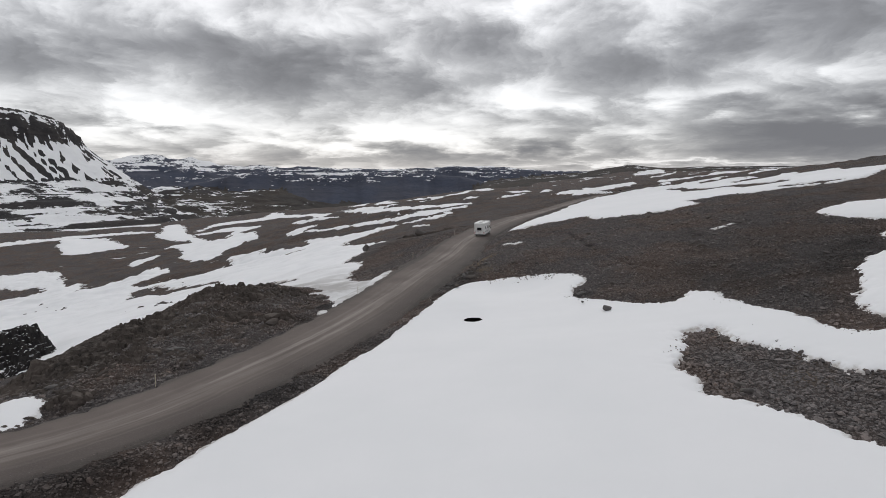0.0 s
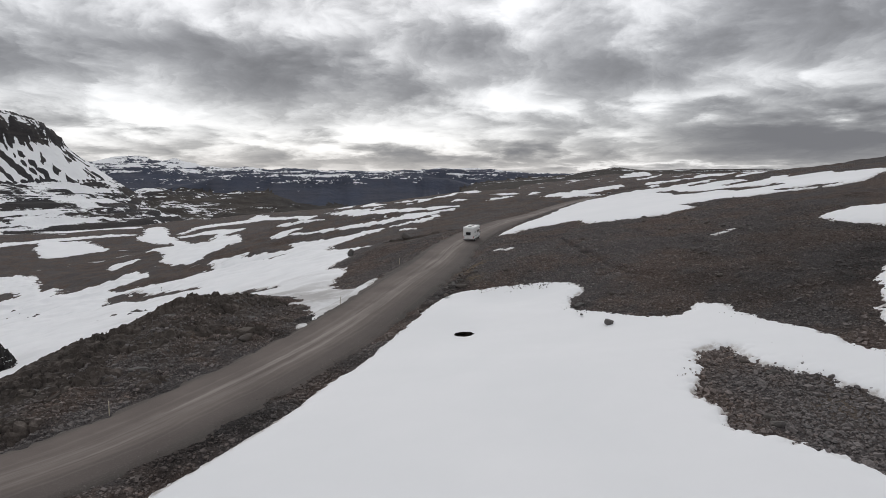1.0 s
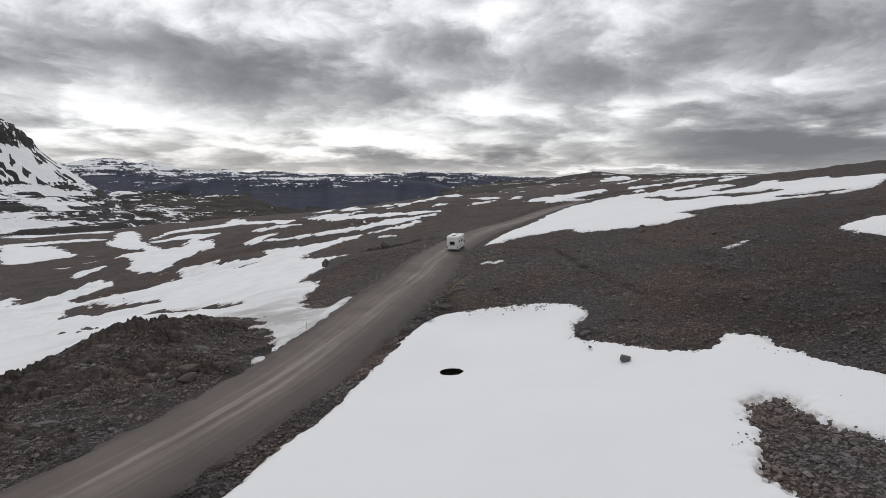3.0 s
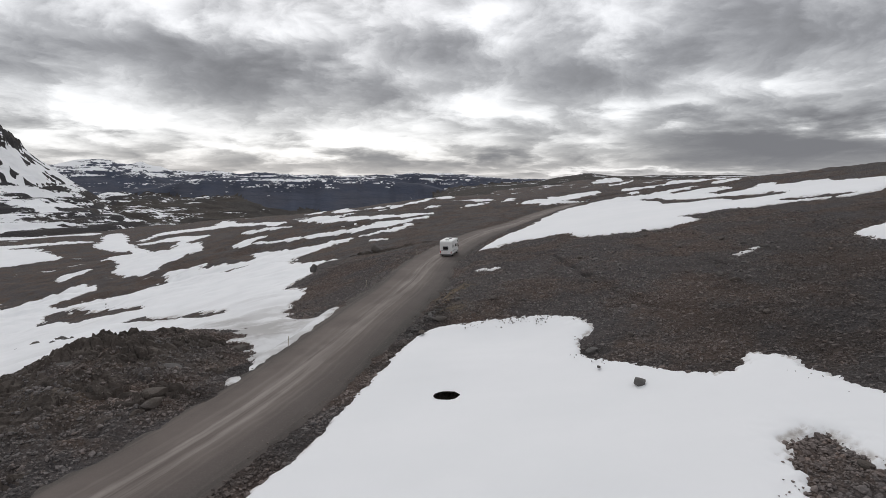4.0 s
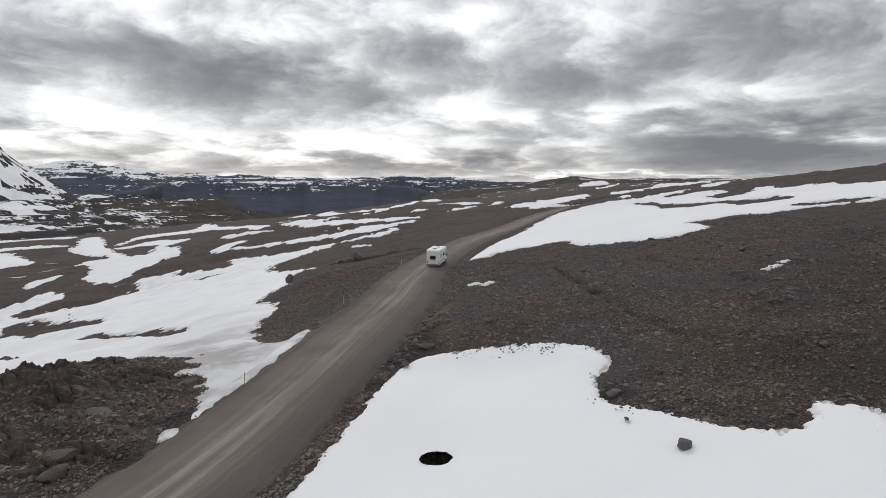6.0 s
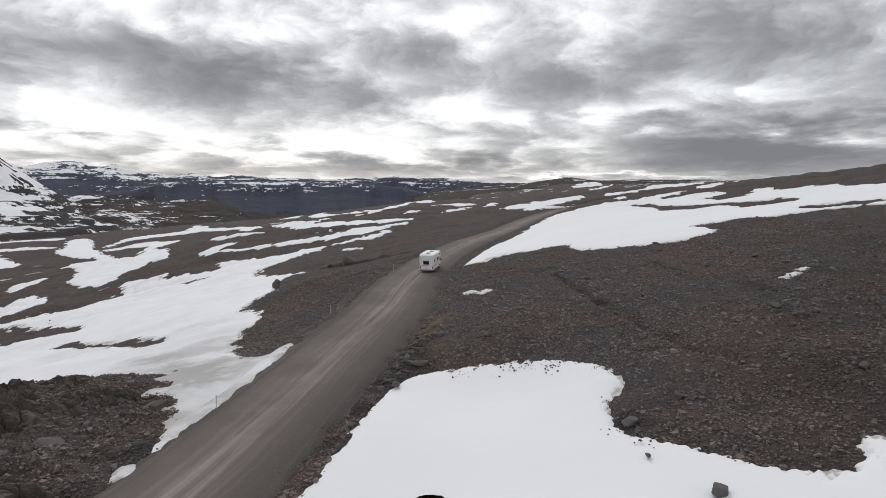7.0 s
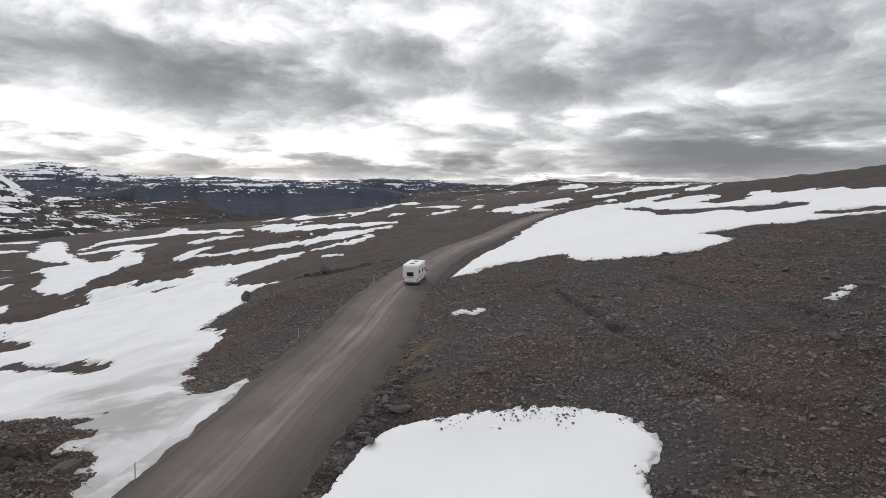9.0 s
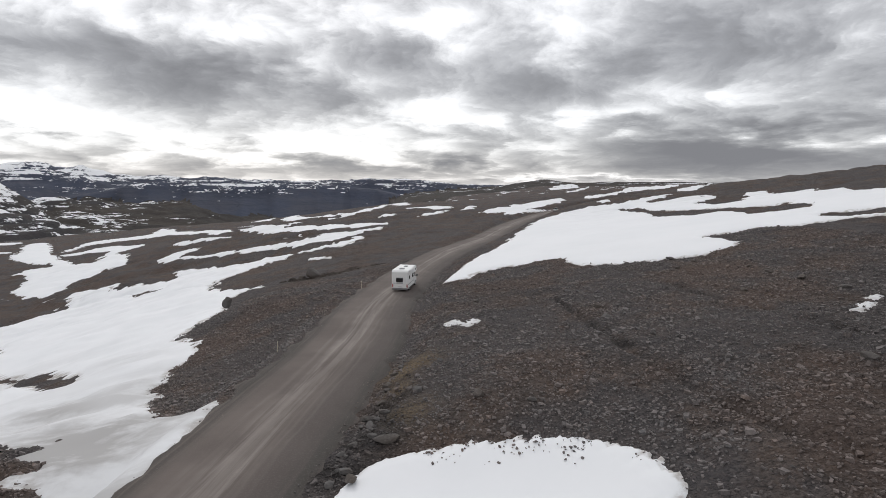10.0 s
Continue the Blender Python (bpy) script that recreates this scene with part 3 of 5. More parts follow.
# damp hollows, darkened spots and mossy spots: x, y, radius, amount
# the spot at (15.4, 62.6) paints the shade of a hollow into the ground
WET_DARK = ((44, 60, 4, 0.8), (40, 57, 4, 0.8), (37, 53.5, 3, 0.8), (48, 65, 4, 0.7), (52, 70, 4, 0.5), (-13.8, 66.5, 2.0, 0.8), (-15.5, 61, 1.8, 0.8), (-21, 47, 2.2, 0.6),
       (-26, 41, 2.5, 0.6), (1.0, 75.2, 1.7, 1.0), (2.6, 78.0, 1.6, 0.9), (3.8, 82.2, 1.4, 0.9), (-0.6, 70.5, 1.4, 0.9), (-2.2, 66.0, 1.2, 0.7), (28, 62, 5, 0.45), (32, 70, 4, 0.35), (22, 53, 5, 0.45), (30, 55, 6, 0.5), (17, 58, 3, 0.4), (15.4, 62.6, 1.2, 1.0), (2.4, 74.6, 1.5, 1.0), (3.2, 77.0, 1.6, 1.0), (4.2, 79.9, 1.5, 1.0), (4.9, 83.1, 1.3, 0.9), (5.6, 86.5, 1.0, 0.6), (35, 60, 9, 0.3), (43, 67, 9, 0.4), (31, 50, 6, 0.4), (46, 77, 10, 0.3), (38, 72, 8, 0.25))
MOSS = ((6.2, 88.7, 2.3, 1.0), (5.2, 84.8, 1.4, 0.7), (5.6, 80.0, 1.7, 0.6), (22, 33.5, 1.6, 0.5), (27, 30, 2.2, 0.6), (24, 36, 1.2, 0.4), (-27, 60, 5, 0.35), (-24, 72, 4, 0.3))


def wet_dark_at(x, y):
    """How far the ground is darkened: damp hollows, darkened spots, and meltwater along the snow beside the road."""
    d, _, along = road_at(x, y)
    wet_dark = 1.0 * np.exp(-((d - half_width(along) - 0.8) / 1.6)**2) * smooth((66 - y) / 22) * np.clip(0.75 + 1.2 * fractal(x / 4, y / 4, 2), 0, 1)
    wet_dark = np.maximum(wet_dark, np.clip(0.35 + 1.8 * fractal(x / 4, y / 4, 3), 0, 0.9) * np.exp(-np.maximum(off_line(RILL, x, y), 0)**2 / 0.22))
    wet_dark = np.maximum(wet_dark, np.clip(0.35 + 1.4 * fractal(x / 5, y / 5, 2), 0, 0.8) * np.exp(-np.maximum(off_line(SIDE_RILL, x, y), 0)**2 / 0.2))
    for a, b, s, k in WET_DARK:
        wet_dark = np.maximum(wet_dark, k * np.exp(-((x - a)**2 + (y - b)**2) / (s * s)))
    return wet_dark


def build_ground():
    inner = 14.0 * np.exp(np.arange(0, math.log(170 / 14.0), 0.0065))
    outer = inner[-1] * np.exp(np.arange(0.0095, math.log(4900 / inner[-1]), 0.0095))
    radii = np.concatenate([[0.5, 4, 8, 11], inner, outer, [4900]])
    turns = np.radians(np.concatenate([np.arange(-180, -60, 6), np.arange(-60, -47, 1.0), np.arange(-47, 57, 0.16), np.arange(57, 70, 1.0), np.arange(70, 180.1, 5)]))
    r, a = np.meshgrid(radii, turns, indexing="ij")
    x, y = (r * np.sin(a)).ravel(), (r * np.cos(a) - 8.0).ravel()
    z, kinds = wide_land(x, y)
    z = z + rough_land(x, y) * (1 - smooth((np.hypot(x, y) - 260) / 300))
    snow = far_snow(x, y, z, kinds)
    quads = grid_quads(*r.shape)[:, ::-1]
    q = kinds[quads].max(1)
    wet_dark, moss = wet_dark_at(x, y), np.zeros(len(x))
    for a, b, s, k in MOSS:
        moss = np.maximum(moss, k * np.exp(-((x - a)**2 + (y - b)**2) / (s * s)))
    # where stones lie and the shade of their gaps is painted into the ground
    strewn = (1 - smooth((y - 95) / 50)) * smooth((y - 15) / 15) * (1 - smooth((np.abs(x) - 65) / 15)) * (1 - moss)
    keep = (("snow", snow), ("wet_dark", wet_dark), ("moss", moss), ("strewn", strewn))
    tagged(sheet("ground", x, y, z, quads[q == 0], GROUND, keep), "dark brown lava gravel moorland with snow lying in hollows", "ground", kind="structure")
    tagged(sheet("mountain", x, y, z, quads[q == 1], BASALT, keep), "flat-topped basalt mountain with dark cliffs and snow-streaked scree", "mountain")
    tagged(sheet("valley", x, y, z, quads[q == 4], MOOR, keep), "brown valley moor with scattered far snow patches", "ground", kind="structure")
    tagged(sheet("escarpment", x, y, z, quads[q == 2], HAZED_BASALT, keep), "long dark basalt escarpment across the valley, painted blue-grey for haze", "mountain")
    tagged(sheet("mountain_range", x, y, z, quads[q == 3], HAZED_BASALT, keep), "low snow-covered mountain range on the horizon", "mountain")


build_ground()


def build_road():
    line = chain(ROAD, 0.5)
    step = np.gradient(line[:, :2], axis=0)
    step /= np.linalg.norm(step, axis=1)[:, None]
    side = np.stack([step[:, 1], -step[:, 0]], -1)
    along = np.concatenate([[0], np.cumsum(np.linalg.norm(np.diff(line[:, :2], axis=0), axis=1))])
    _, _, row = road_at(line[:, 0], line[:, 1])
    n = 25
    f = np.linspace(-1, 1, n)
    off = f[None] * (half_width(row)[:, None] + 0.35 + 0.7 * fractal(along[:, None] / 3.0, np.sign(f)[None] * 2.2, 5, 0.7))
    x = line[:, :1] + side[:, :1] * off
    y = line[:, 1:2] + side[:, 1:] * off
    crown = 0.10 * (1 - np.abs(f)**2)
    ruts = -0.05 * (np.exp(-((off + 1.2) / 0.3)**2) + np.exp(-((off - 0.5) / 0.3)**2))
    edge = -0.35 * smooth((np.abs(f) - 0.86) / 0.14)
    z = line[:, 2:3] + crown[None] + ruts + edge[None] + 0.04 * fractal(x / 1.5, y / 1.5, 3)
    al = np.repeat(along[:, None], n, 1)
    ob = sheet("road", x.ravel(), y.ravel(), z.ravel(), grid_quads(*x.shape)[:, ::-1], PACKED, (("across", off.ravel()), ("along", al.ravel())))
    tagged(ob, "unpaved brown gravel road with pale dusty wheel tracks", "road", kind="structure")


build_road()


# ---- snow fields ----
def rounded(points, times=2):
    p = np.array(points, float)
    for _ in range(times):
        q = np.roll(p, -1, 0)
        p = np.stack([0.78 * p + 0.22 * q, 0.22 * p + 0.78 * q], 1).reshape(-1, 2)
    return p


def inside_by(points, x, y):
    """Signed distance to a closed outline, positive inside."""
    a = rounded(points)
    ab = np.roll(a, -1, 0) - a
    best, wind = np.full(len(x), 1e9), np.zeros(len(x), bool)
    for (ax, ay), (dx, dy) in zip(a, ab):
        t = np.clip(((x - ax) * dx + (y - ay) * dy) / (dx * dx + dy * dy + 1e-9), 0, 1)
        best = np.minimum(best, np.hypot(x - ax - t * dx, y - ay - t * dy))
        cut = (ay > y) != (ay + dy > y)
        wind ^= cut & (x < ax + dx * (y - ay) / (dy if abs(dy) > 1e-9 else 1e-9))
    return np.where(wind, best, -best)


def lie_of_snow(outline, x, y, depth, gaps=(), ragged=0.5, steep=0.55):
    """How far inside its ragged edge a point lies, and how thick the snow is there."""
    s = inside_by(outline, x, y)
    for gap in gaps:
        s = np.minimum(s, -inside_by(gap, x, y))
    ragged = ragged * np.clip(np.hypot(x, y) / 100, 1, 6)**1.2
    d, _, along = road_at(x, y)
    calm = 0.4 + 0.6 * smooth((np.abs(d) - half_width(along) - 2.5) / 6)
    s = s + calm * ragged * (1.1 * fractal(x / (7.5 * ragged), y / (5 * ragged), 4, 0.6) + fractal(x / (1.4 * ragged), y / (1.4 * ragged), 4, 0.8)) + 1.4 * smooth((np.hypot(x, y) - 110) / 120) * fractal(x / 14, y / 3.2, 3, 0.6)
    s = s - 0.7 * smooth((np.hypot(x, y) - 170) / 120)
    return s, np.clip(s * steep, -0.6, 0) + depth * (1 - np.exp(-np.maximum(s, 0) * steep / depth))


def snow_field(outline, cell, depth, label, gaps=(), ragged=0.5, steep=0.55, hole=None, grime_shade=None, swell=0.12):
    p = np.array(outline, float)
    lo, hi = p.min(0) - 2 * cell, p.max(0) + 2 * cell
    gx, gy = np.meshgrid(np.arange(lo[0], hi[0], cell), np.arange(lo[1], hi[1], cell), indexing="ij")
    x, y = gx.ravel(), gy.ravel()
    s, thick = lie_of_snow(outline, x, y, depth, gaps, ragged, steep)
    z, _ = wide_land(x, y)
    thick = np.where(thick < 0, thick * max(1.0, cell), thick)
    top = z + 0.04 + thick + swell * fractal(x / 11, y / 8, 3) * smooth(s / 3)
    if swell > 0.3:
        top = np.where(s > 1.0, np.maximum(top, z + rough_land(x, y) + 0.12), top)
    grit_shade = np.zeros(len(x))
    if grime_shade:
        for ax, ay, ar, amount in grime_shade:
            grit_shade = np.maximum(grit_shade, amount * np.exp(-((x - ax)**2 + (y - ay)**2) / (ar * ar)))
    quads = grid_quads(*gx.shape)
    quads = quads[(s[quads] > -1.5 * cell).any(1)]
    if hole:
        hx, hy, hr = hole
        g = np.hypot((x - hx) / 1.15, y - hy) - hr + 0.12 * fractal(x * 1.3, y * 1.3, 2)
        quads = quads[(g[quads] > 0).any(1)]
        rim = (g <= 0) & (g > -2 * cell)
        away = np.where(rim, -g, 0) / np.maximum(np.hypot(x - hx, y - hy), 0.05)
        x, y = x + (x - hx) * away * 1.08, y + (y - hy) * away
    ob = sheet("snow_field", x, y, top, quads, SNOWY, (("depth", np.maximum(thick, 0)), ("grime_shade", grit_shade)))
    return tagged(ob, label, "snow", kind="structure")


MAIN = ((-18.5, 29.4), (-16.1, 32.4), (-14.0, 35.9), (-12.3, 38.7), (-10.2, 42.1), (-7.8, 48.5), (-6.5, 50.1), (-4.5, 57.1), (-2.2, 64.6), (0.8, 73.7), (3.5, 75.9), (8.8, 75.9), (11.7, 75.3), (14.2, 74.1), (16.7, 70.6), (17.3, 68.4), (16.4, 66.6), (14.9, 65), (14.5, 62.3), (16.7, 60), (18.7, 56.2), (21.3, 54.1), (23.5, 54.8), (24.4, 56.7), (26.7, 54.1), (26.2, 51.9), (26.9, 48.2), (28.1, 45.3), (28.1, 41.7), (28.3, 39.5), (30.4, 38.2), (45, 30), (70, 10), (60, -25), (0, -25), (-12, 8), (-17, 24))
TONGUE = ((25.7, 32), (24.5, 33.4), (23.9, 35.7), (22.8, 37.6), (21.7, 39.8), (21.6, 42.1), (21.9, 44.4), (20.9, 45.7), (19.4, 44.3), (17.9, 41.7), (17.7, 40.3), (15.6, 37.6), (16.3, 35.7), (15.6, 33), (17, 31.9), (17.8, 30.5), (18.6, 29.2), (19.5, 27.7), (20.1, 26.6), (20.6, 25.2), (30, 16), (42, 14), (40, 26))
SLOPE_FIELD = ((13.5, 121.3), (14.7, 119.8), (16.9, 120.4), (18.1, 123.5), (21.3, 124.9), (25.2, 123.7), (29.4, 122.5), (30.9, 121), (29.4, 119.1), (30, 116.5), (31.9, 111.7), (33.5, 108.9), (36.5, 107.8), (40.2, 105.7), (42.7, 105.2), (45.8, 106), (48.4, 108.2), (49.1, 110.3), (48.8, 114.5), (48.9, 117.2), (51.7, 117.7), (54.4, 116.7), (58, 117), (59.7, 113.8), (62.5, 113.1), (66.8, 112.3), (70.9, 110.8), (77.5, 106.8), (101, 126.7), (100, 139.4), (106.4, 154.6), (117.4, 174.7), (120.1, 183.5), (119.3, 186.6), (119.9, 194.9), (135.8, 218), (133.5, 221.9), (116.6, 201.9), (98.9, 179.1), (95.7, 179), (92.4, 186), (97.4, 196.7), (107.6, 204.3), (123.5, 225.3), (120.1, 226.5), (131.7, 253.8), (121, 245.7), (111.2, 240.1), (95.2, 225.9), (113.9, 253.5), (130, 269.6), (135.5, 272.5), (154.5, 318.2), (140.1, 308.2), (113.1, 265.9), (105.7, 265.4), (95.1, 263.1), (84.5, 254.1), (73.8, 243), (60.9, 222.9), (50.6, 201.4), (40.1, 175.2), (33.5, 159.5), (27.8, 148.3), (24.1, 143.5), (20.8, 137.2), (17, 128.8), (15.1, 125.1))
SLOPE_RIB = ((85.1, 223.4), (90.3, 224), (84.7, 198.5), (79.5, 181.5), (84.3, 175.5), (79.1, 154.9), (81.3, 150.9), (84.2, 148.3), (88.5, 150.5), (86.7, 145.3), (80.7, 134.2), (77.4, 131.6), (73.7, 133.4), (70.8, 136.7), (75.4, 146.1), (74, 151.1), (69.5, 151.8), (67.6, 156.8), (65.7, 160.5), (72.3, 173.9), (77.3, 190.6))
SLOPE_STRIP = ((67.8, 119.8), (72.2, 120), (76, 120.1), (77, 116.7), (78.5, 112), (75.2, 109.1), (71.8, 111.7), (68.6, 114.3))
GULLY = ((-10.5, 72.3), (-12.3, 66.3), (-13.4, 66.2), (-16.5, 79), (-21, 87.5), (-30, 88.5), (-37, 82), (-42, 80), (-50, 72), (-56, 75), (-64, 75), (-90, 80), (-150, 130), (-361, 386), (-286, 365), (-272, 370), (-255, 371), (-235, 347), (-194, 287.2), (-168.3, 250.7), (-181.4, 276.7), (-177.3, 279), (-148.4, 234.9), (-150.6, 246.4), (-150, 254), (-150.5, 264.2), (-142.2, 263.8), (-137.4, 275.7), (-120.5, 250.6), (-118.3, 229.8), (-125.1, 228.2), (-122, 223.6), (-109.9, 226.6), (-98.6, 227.1), (-83, 216.3), (-88.5, 239.1), (-92.2, 236.1), (-89.5, 239.1), (-92.7, 253.9), (-88.4, 261), (-75.3, 244.4), (-72, 241.7), (-62.1, 239.2), (-53.4, 239.1), (-61.9, 251.1), (-62.1, 257.7), (-51.7, 246.3), (-39.4, 232.1), (-30.6, 221.7), (-23.5, 218.4), (-16.9, 213.7), (-19.2, 210.6), (-23.5, 198.9), (-27.2, 195.6), (-32, 192.1), (-34.1, 188.7), (-28.4, 171.5), (-23.4, 164.5), (-18.1, 159.4), (-14.9, 156.7), (-18.5, 156.2), (-21.2, 154.1), (-18.8, 136.7), (-19.5, 132.6), (-20, 126.8), (-20.2, 122.1), (-20.1, 118.8), (-16, 114.1), (-16.7, 113.1), (-15.5, 109.6), (-15.7, 107.1), (-16.5, 105.2), (-16, 101.6), (-17.1, 100.1), (-15.4, 97.4), (-15.7, 95.4), (-14.7, 92.5), (-12.6, 90), (-11.4, 89.6), (-10.4, 90.6), (-7.5, 85.4), (-8.1, 82.8), (-8.3, 81), (-8.6, 78.9), (-8.9, 76.5), (-9.5, 75.4), (-9.8, 74.3))
GULLY_RIB = ((-101.7, 182), (-108.2, 196.4), (-119.1, 218.4), (-100.5, 198.2), (-85.4, 190.9), (-61.7, 156.2), (-59.6, 149.7), (-66.3, 153.1), (-71.2, 153.1), (-77.6, 155.8), (-99.2, 182.8))
GULLY_SLIT = ((-56.7, 134.9), (-52.6, 135.1), (-44.6, 127.4), (-38.9, 123), (-32.2, 115.9), (-28, 109.1), (-31.5, 110.3), (-39.2, 119.1), (-49.2, 129))
GULLY_STREAK = ((-66.6, 224.3), (-65.9, 235), (-46.6, 201.3), (-52.1, 201.1), (-57.2, 202.6))
GULLY_LENS = ((-287, 324), (-249, 317), (-205.4, 284.7), (-174.9, 253.6), (-191.3, 266.8), (-198.4, 261.6), (-204.6, 259.3), (-233.7, 262.2))

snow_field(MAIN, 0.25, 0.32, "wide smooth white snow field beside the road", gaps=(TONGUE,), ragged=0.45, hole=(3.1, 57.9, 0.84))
# faint spots paint the shade of swells; strong ones mix grit and shade
snow_field(GULLY, 0.8, 0.6, "long white snow field filling the gully below the road, grey with grit and painted shade", gaps=(GULLY_RIB, GULLY_SLIT, GULLY_STREAK, GULLY_LENS), ragged=0.8, steep=0.22, swell=0.8, grime_shade=((-14, 73, 9, 1.0), (-17.5, 85, 9, 1.3), (-24, 95.5, 7, 0.95), (-13, 88, 6, 0.9), (-18, 98, 8, 0.7), (-30, 90, 9, 0.7), (-20, 78, 10, 0.8), (-30, 104, 8, 0.25), (-24, 112, 6, 0.3), (-42, 122, 9, 0.3), (-55, 112, 8, 0.25), (-48, 96, 7, 0.3), (-70, 140, 10, 0.25)))
snow_field(SLOPE_FIELD, 0.6, 0.35, "large white snow field on the gravel slope", gaps=(SLOPE_RIB, SLOPE_STRIP), ragged=0.55, steep=0.5)
snow_field(((43.6, 56), (40.6, 54.5), (37.9, 52.2), (36.3, 49.6), (35.2, 47.3), (33, 45.2), (31.8, 41.7), (32, 40.5), (40, 34), (62, 45), (60, 60)), 0.3, 0.6, "white snow patch on the gravel slope", ragged=0.4)
snow_field(((49.2, 63.4), (47.5, 62), (46.5, 59.7), (56, 60), (58, 66)), 0.25, 0.5, "small white snow patch on the gravel slope", ragged=0.3)
snow_field(((53.1, 82.1), (56.2, 83.2), (59.3, 84.2), (62.5, 80.9), (75, 76), (66, 64), (54.2, 70.1), (52.3, 72.8), (52.3, 77.2)), 0.4, 0.6, "white snow patch on the gravel slope", ragged=0.4)
snow_field(((37.4, 80.9), (38.6, 81.6), (40, 82.3), (41.4, 83.1), (43.1, 83.4), (42.6, 82.2), (41, 81.8), (40, 80.8), (38.8, 80.4)), 0.1, 0.12, "thin shred of snow on brown gravel", ragged=0.28, grime_shade=((40.4, 81.9, 6, 0.3),))
snow_field(((9.6, 96.7), (10.6, 97.5), (11.8, 98), (13.4, 96.4), (13.3, 95), (12.2, 94.2), (10.8, 95)), 0.1, 0.1, "thin shred of dirty snow on brown gravel", ragged=0.3, grime_shade=((11.8, 96, 6, 0.55),))
snow_field(((-38, 46), (-34.4, 46.5), (-32, 44.5), (-31.2, 41.5), (-30, 38.6), (-31.3, 36.6), (-33, 34.5), (-40, 33)), 0.2, 0.5, "white snow patch beside the road", ragged=0.25)
snow_field(((-14.2, 62.8), (-14.3, 64.6), (-13.2, 64.4), (-13.2, 63.1)), 0.1, 0.12, "small dirty remnant of snow at the road edge", ragged=0.5, grime_shade=((-13.7, 63.7, 6, 0.8),))
snow_field(((-14.9, 59.1), (-14.6, 60.2), (-14.4, 59)), 0.1, 0.12, "small dirty remnant of snow at the road edge", ragged=0.4, grime_shade=((-14.6, 59.4, 6, 0.8),))
snow_field(((62.6, 333.8), (71.1, 338.3), (90.5, 377.3), (114, 421), (136, 452), (142, 423), (125.2, 378.4), (104.2, 345.7), (87.5, 317.6), (74, 299.9), (84.4, 303), (106.4, 333.8), (100.3, 320.8), (82.3, 296.2), (62.9, 268.5), (64.6, 283.9), (71.4, 300.2), (61.5, 286.8), (56.7, 287.4)), 1.1, 0.5, "snow drift on a far slope", ragged=0.45, steep=0.4)
snow_field(((447, 1385), (523, 1514), (657, 1763), (555, 1420), (490, 1330), (457, 1331)), 5.2, 0.5, "snow drift on a far slope", ragged=0.45, steep=0.4)
snow_field(((400, 1136), (472, 1247), (625, 1524), (492, 1248), (342, 939)), 4.4, 0.5, "snow drift on a far slope", ragged=0.45, steep=0.4)
snow_field(((149, 411), (369, 888), (418, 896), (644, 1249), (821, 1423), (482, 874), (241, 512), (218, 506), (168, 427)), 3.2, 0.5, "snow drift on a far slope", ragged=0.45, steep=0.4)
snow_field(((221, 419), (242, 430), (624, 995), (208, 366), (183.6, 346.3)), 1.6, 0.5, "snow drift on a far slope", ragged=0.45, steep=0.4)
snow_field(((119.6, 321.1), (130.2, 321.3), (113.4, 287.6), (107.1, 288.5)), 1.1, 0.5, "snow drift on a far slope", ragged=0.45, steep=0.4)
snow_field(((-117, 710), (-100, 745), (-103, 773), (-92, 711), (-110, 704)), 2.4, 0.45, "narrow snow drift on the moor", ragged=0.5, steep=0.4)
snow_field(((-86, 718), (-73, 732), (-71, 777), (-63, 697), (-44, 684), (-10, 410), (-18, 401), (-81, 694)), 2.3, 0.45, "narrow snow drift on the moor", ragged=0.5, steep=0.4)
snow_field(((-17.9, 393.7), (-8, 401), (-10, 410), (-7, 647), (5, 652), (11, 686), (25, 707), (37, 733), (30, 676), (16, 632), (4, 404), (-5, 403), (-9.1, 380.1)), 2.1, 0.45, "narrow snow drift on the moor", ragged=0.5, steep=0.4)
snow_field(((38, 712), (60, 778), (60, 658), (44, 652)), 2.3, 0.45, "narrow snow drift on the moor", ragged=0.5, steep=0.4)
snow_field(((48, 595), (68, 630), (84, 618), (88, 549), (55.7, 394.4), (45, 408)), 1.9, 0.45, "narrow snow drift on the moor", ragged=0.5, steep=0.4)
snow_field(((11.9, 345.3), (19.7, 371.4), (25.3, 387.7), (17.8, 335.5)), 1.2, 0.45, "narrow snow drift on the moor", ragged=0.5, steep=0.4)
snow_field(((27.1, 326.9), (33.4, 333.3), (45.3, 369.3), (57.7, 391.8), (42.8, 328.6), (34.2, 328.2)), 1.1, 0.45, "narrow snow drift on the moor", ragged=0.5, steep=0.4)
snow_field(((63.1, 392.3), (89, 459), (63.8, 350.2)), 1.3, 0.45, "narrow snow drift on the moor", ragged=0.5, steep=0.4)
snow_field(((-249, 560), (-256, 608), (-253, 619), (-257, 650), (-238, 649), (-218, 653), (-203, 656), (-209, 699), (-193, 676), (-188, 681), (-178, 651), (-157, 636), (-140, 643), (-116, 632), (-38.5, 362.5), (-22.1, 343.3), (-7.4, 330.2), (6.1, 309.7), (18, 282.9), (14.8, 279.7), (3.4, 283.4), (-6.3, 296.9), (-16.3, 301.9), (-33.4, 321.8), (-56.4, 363.3), (-136, 625), (-159, 615), (-181, 618), (-208, 624), (-227, 622), (-243, 611), (-246, 597), (-248, 576)), 2.1, 0.45, "long snow drift along a lava step", ragged=0.5, steep=0.4)
snow_field(((-40, 361.9), (-34.6, 367), (-30.1, 390.3), (-31.5, 366.1), (-37, 361.6)), 1.2, 0.45, "narrow snow drift on the moor", ragged=0.5, steep=0.4)
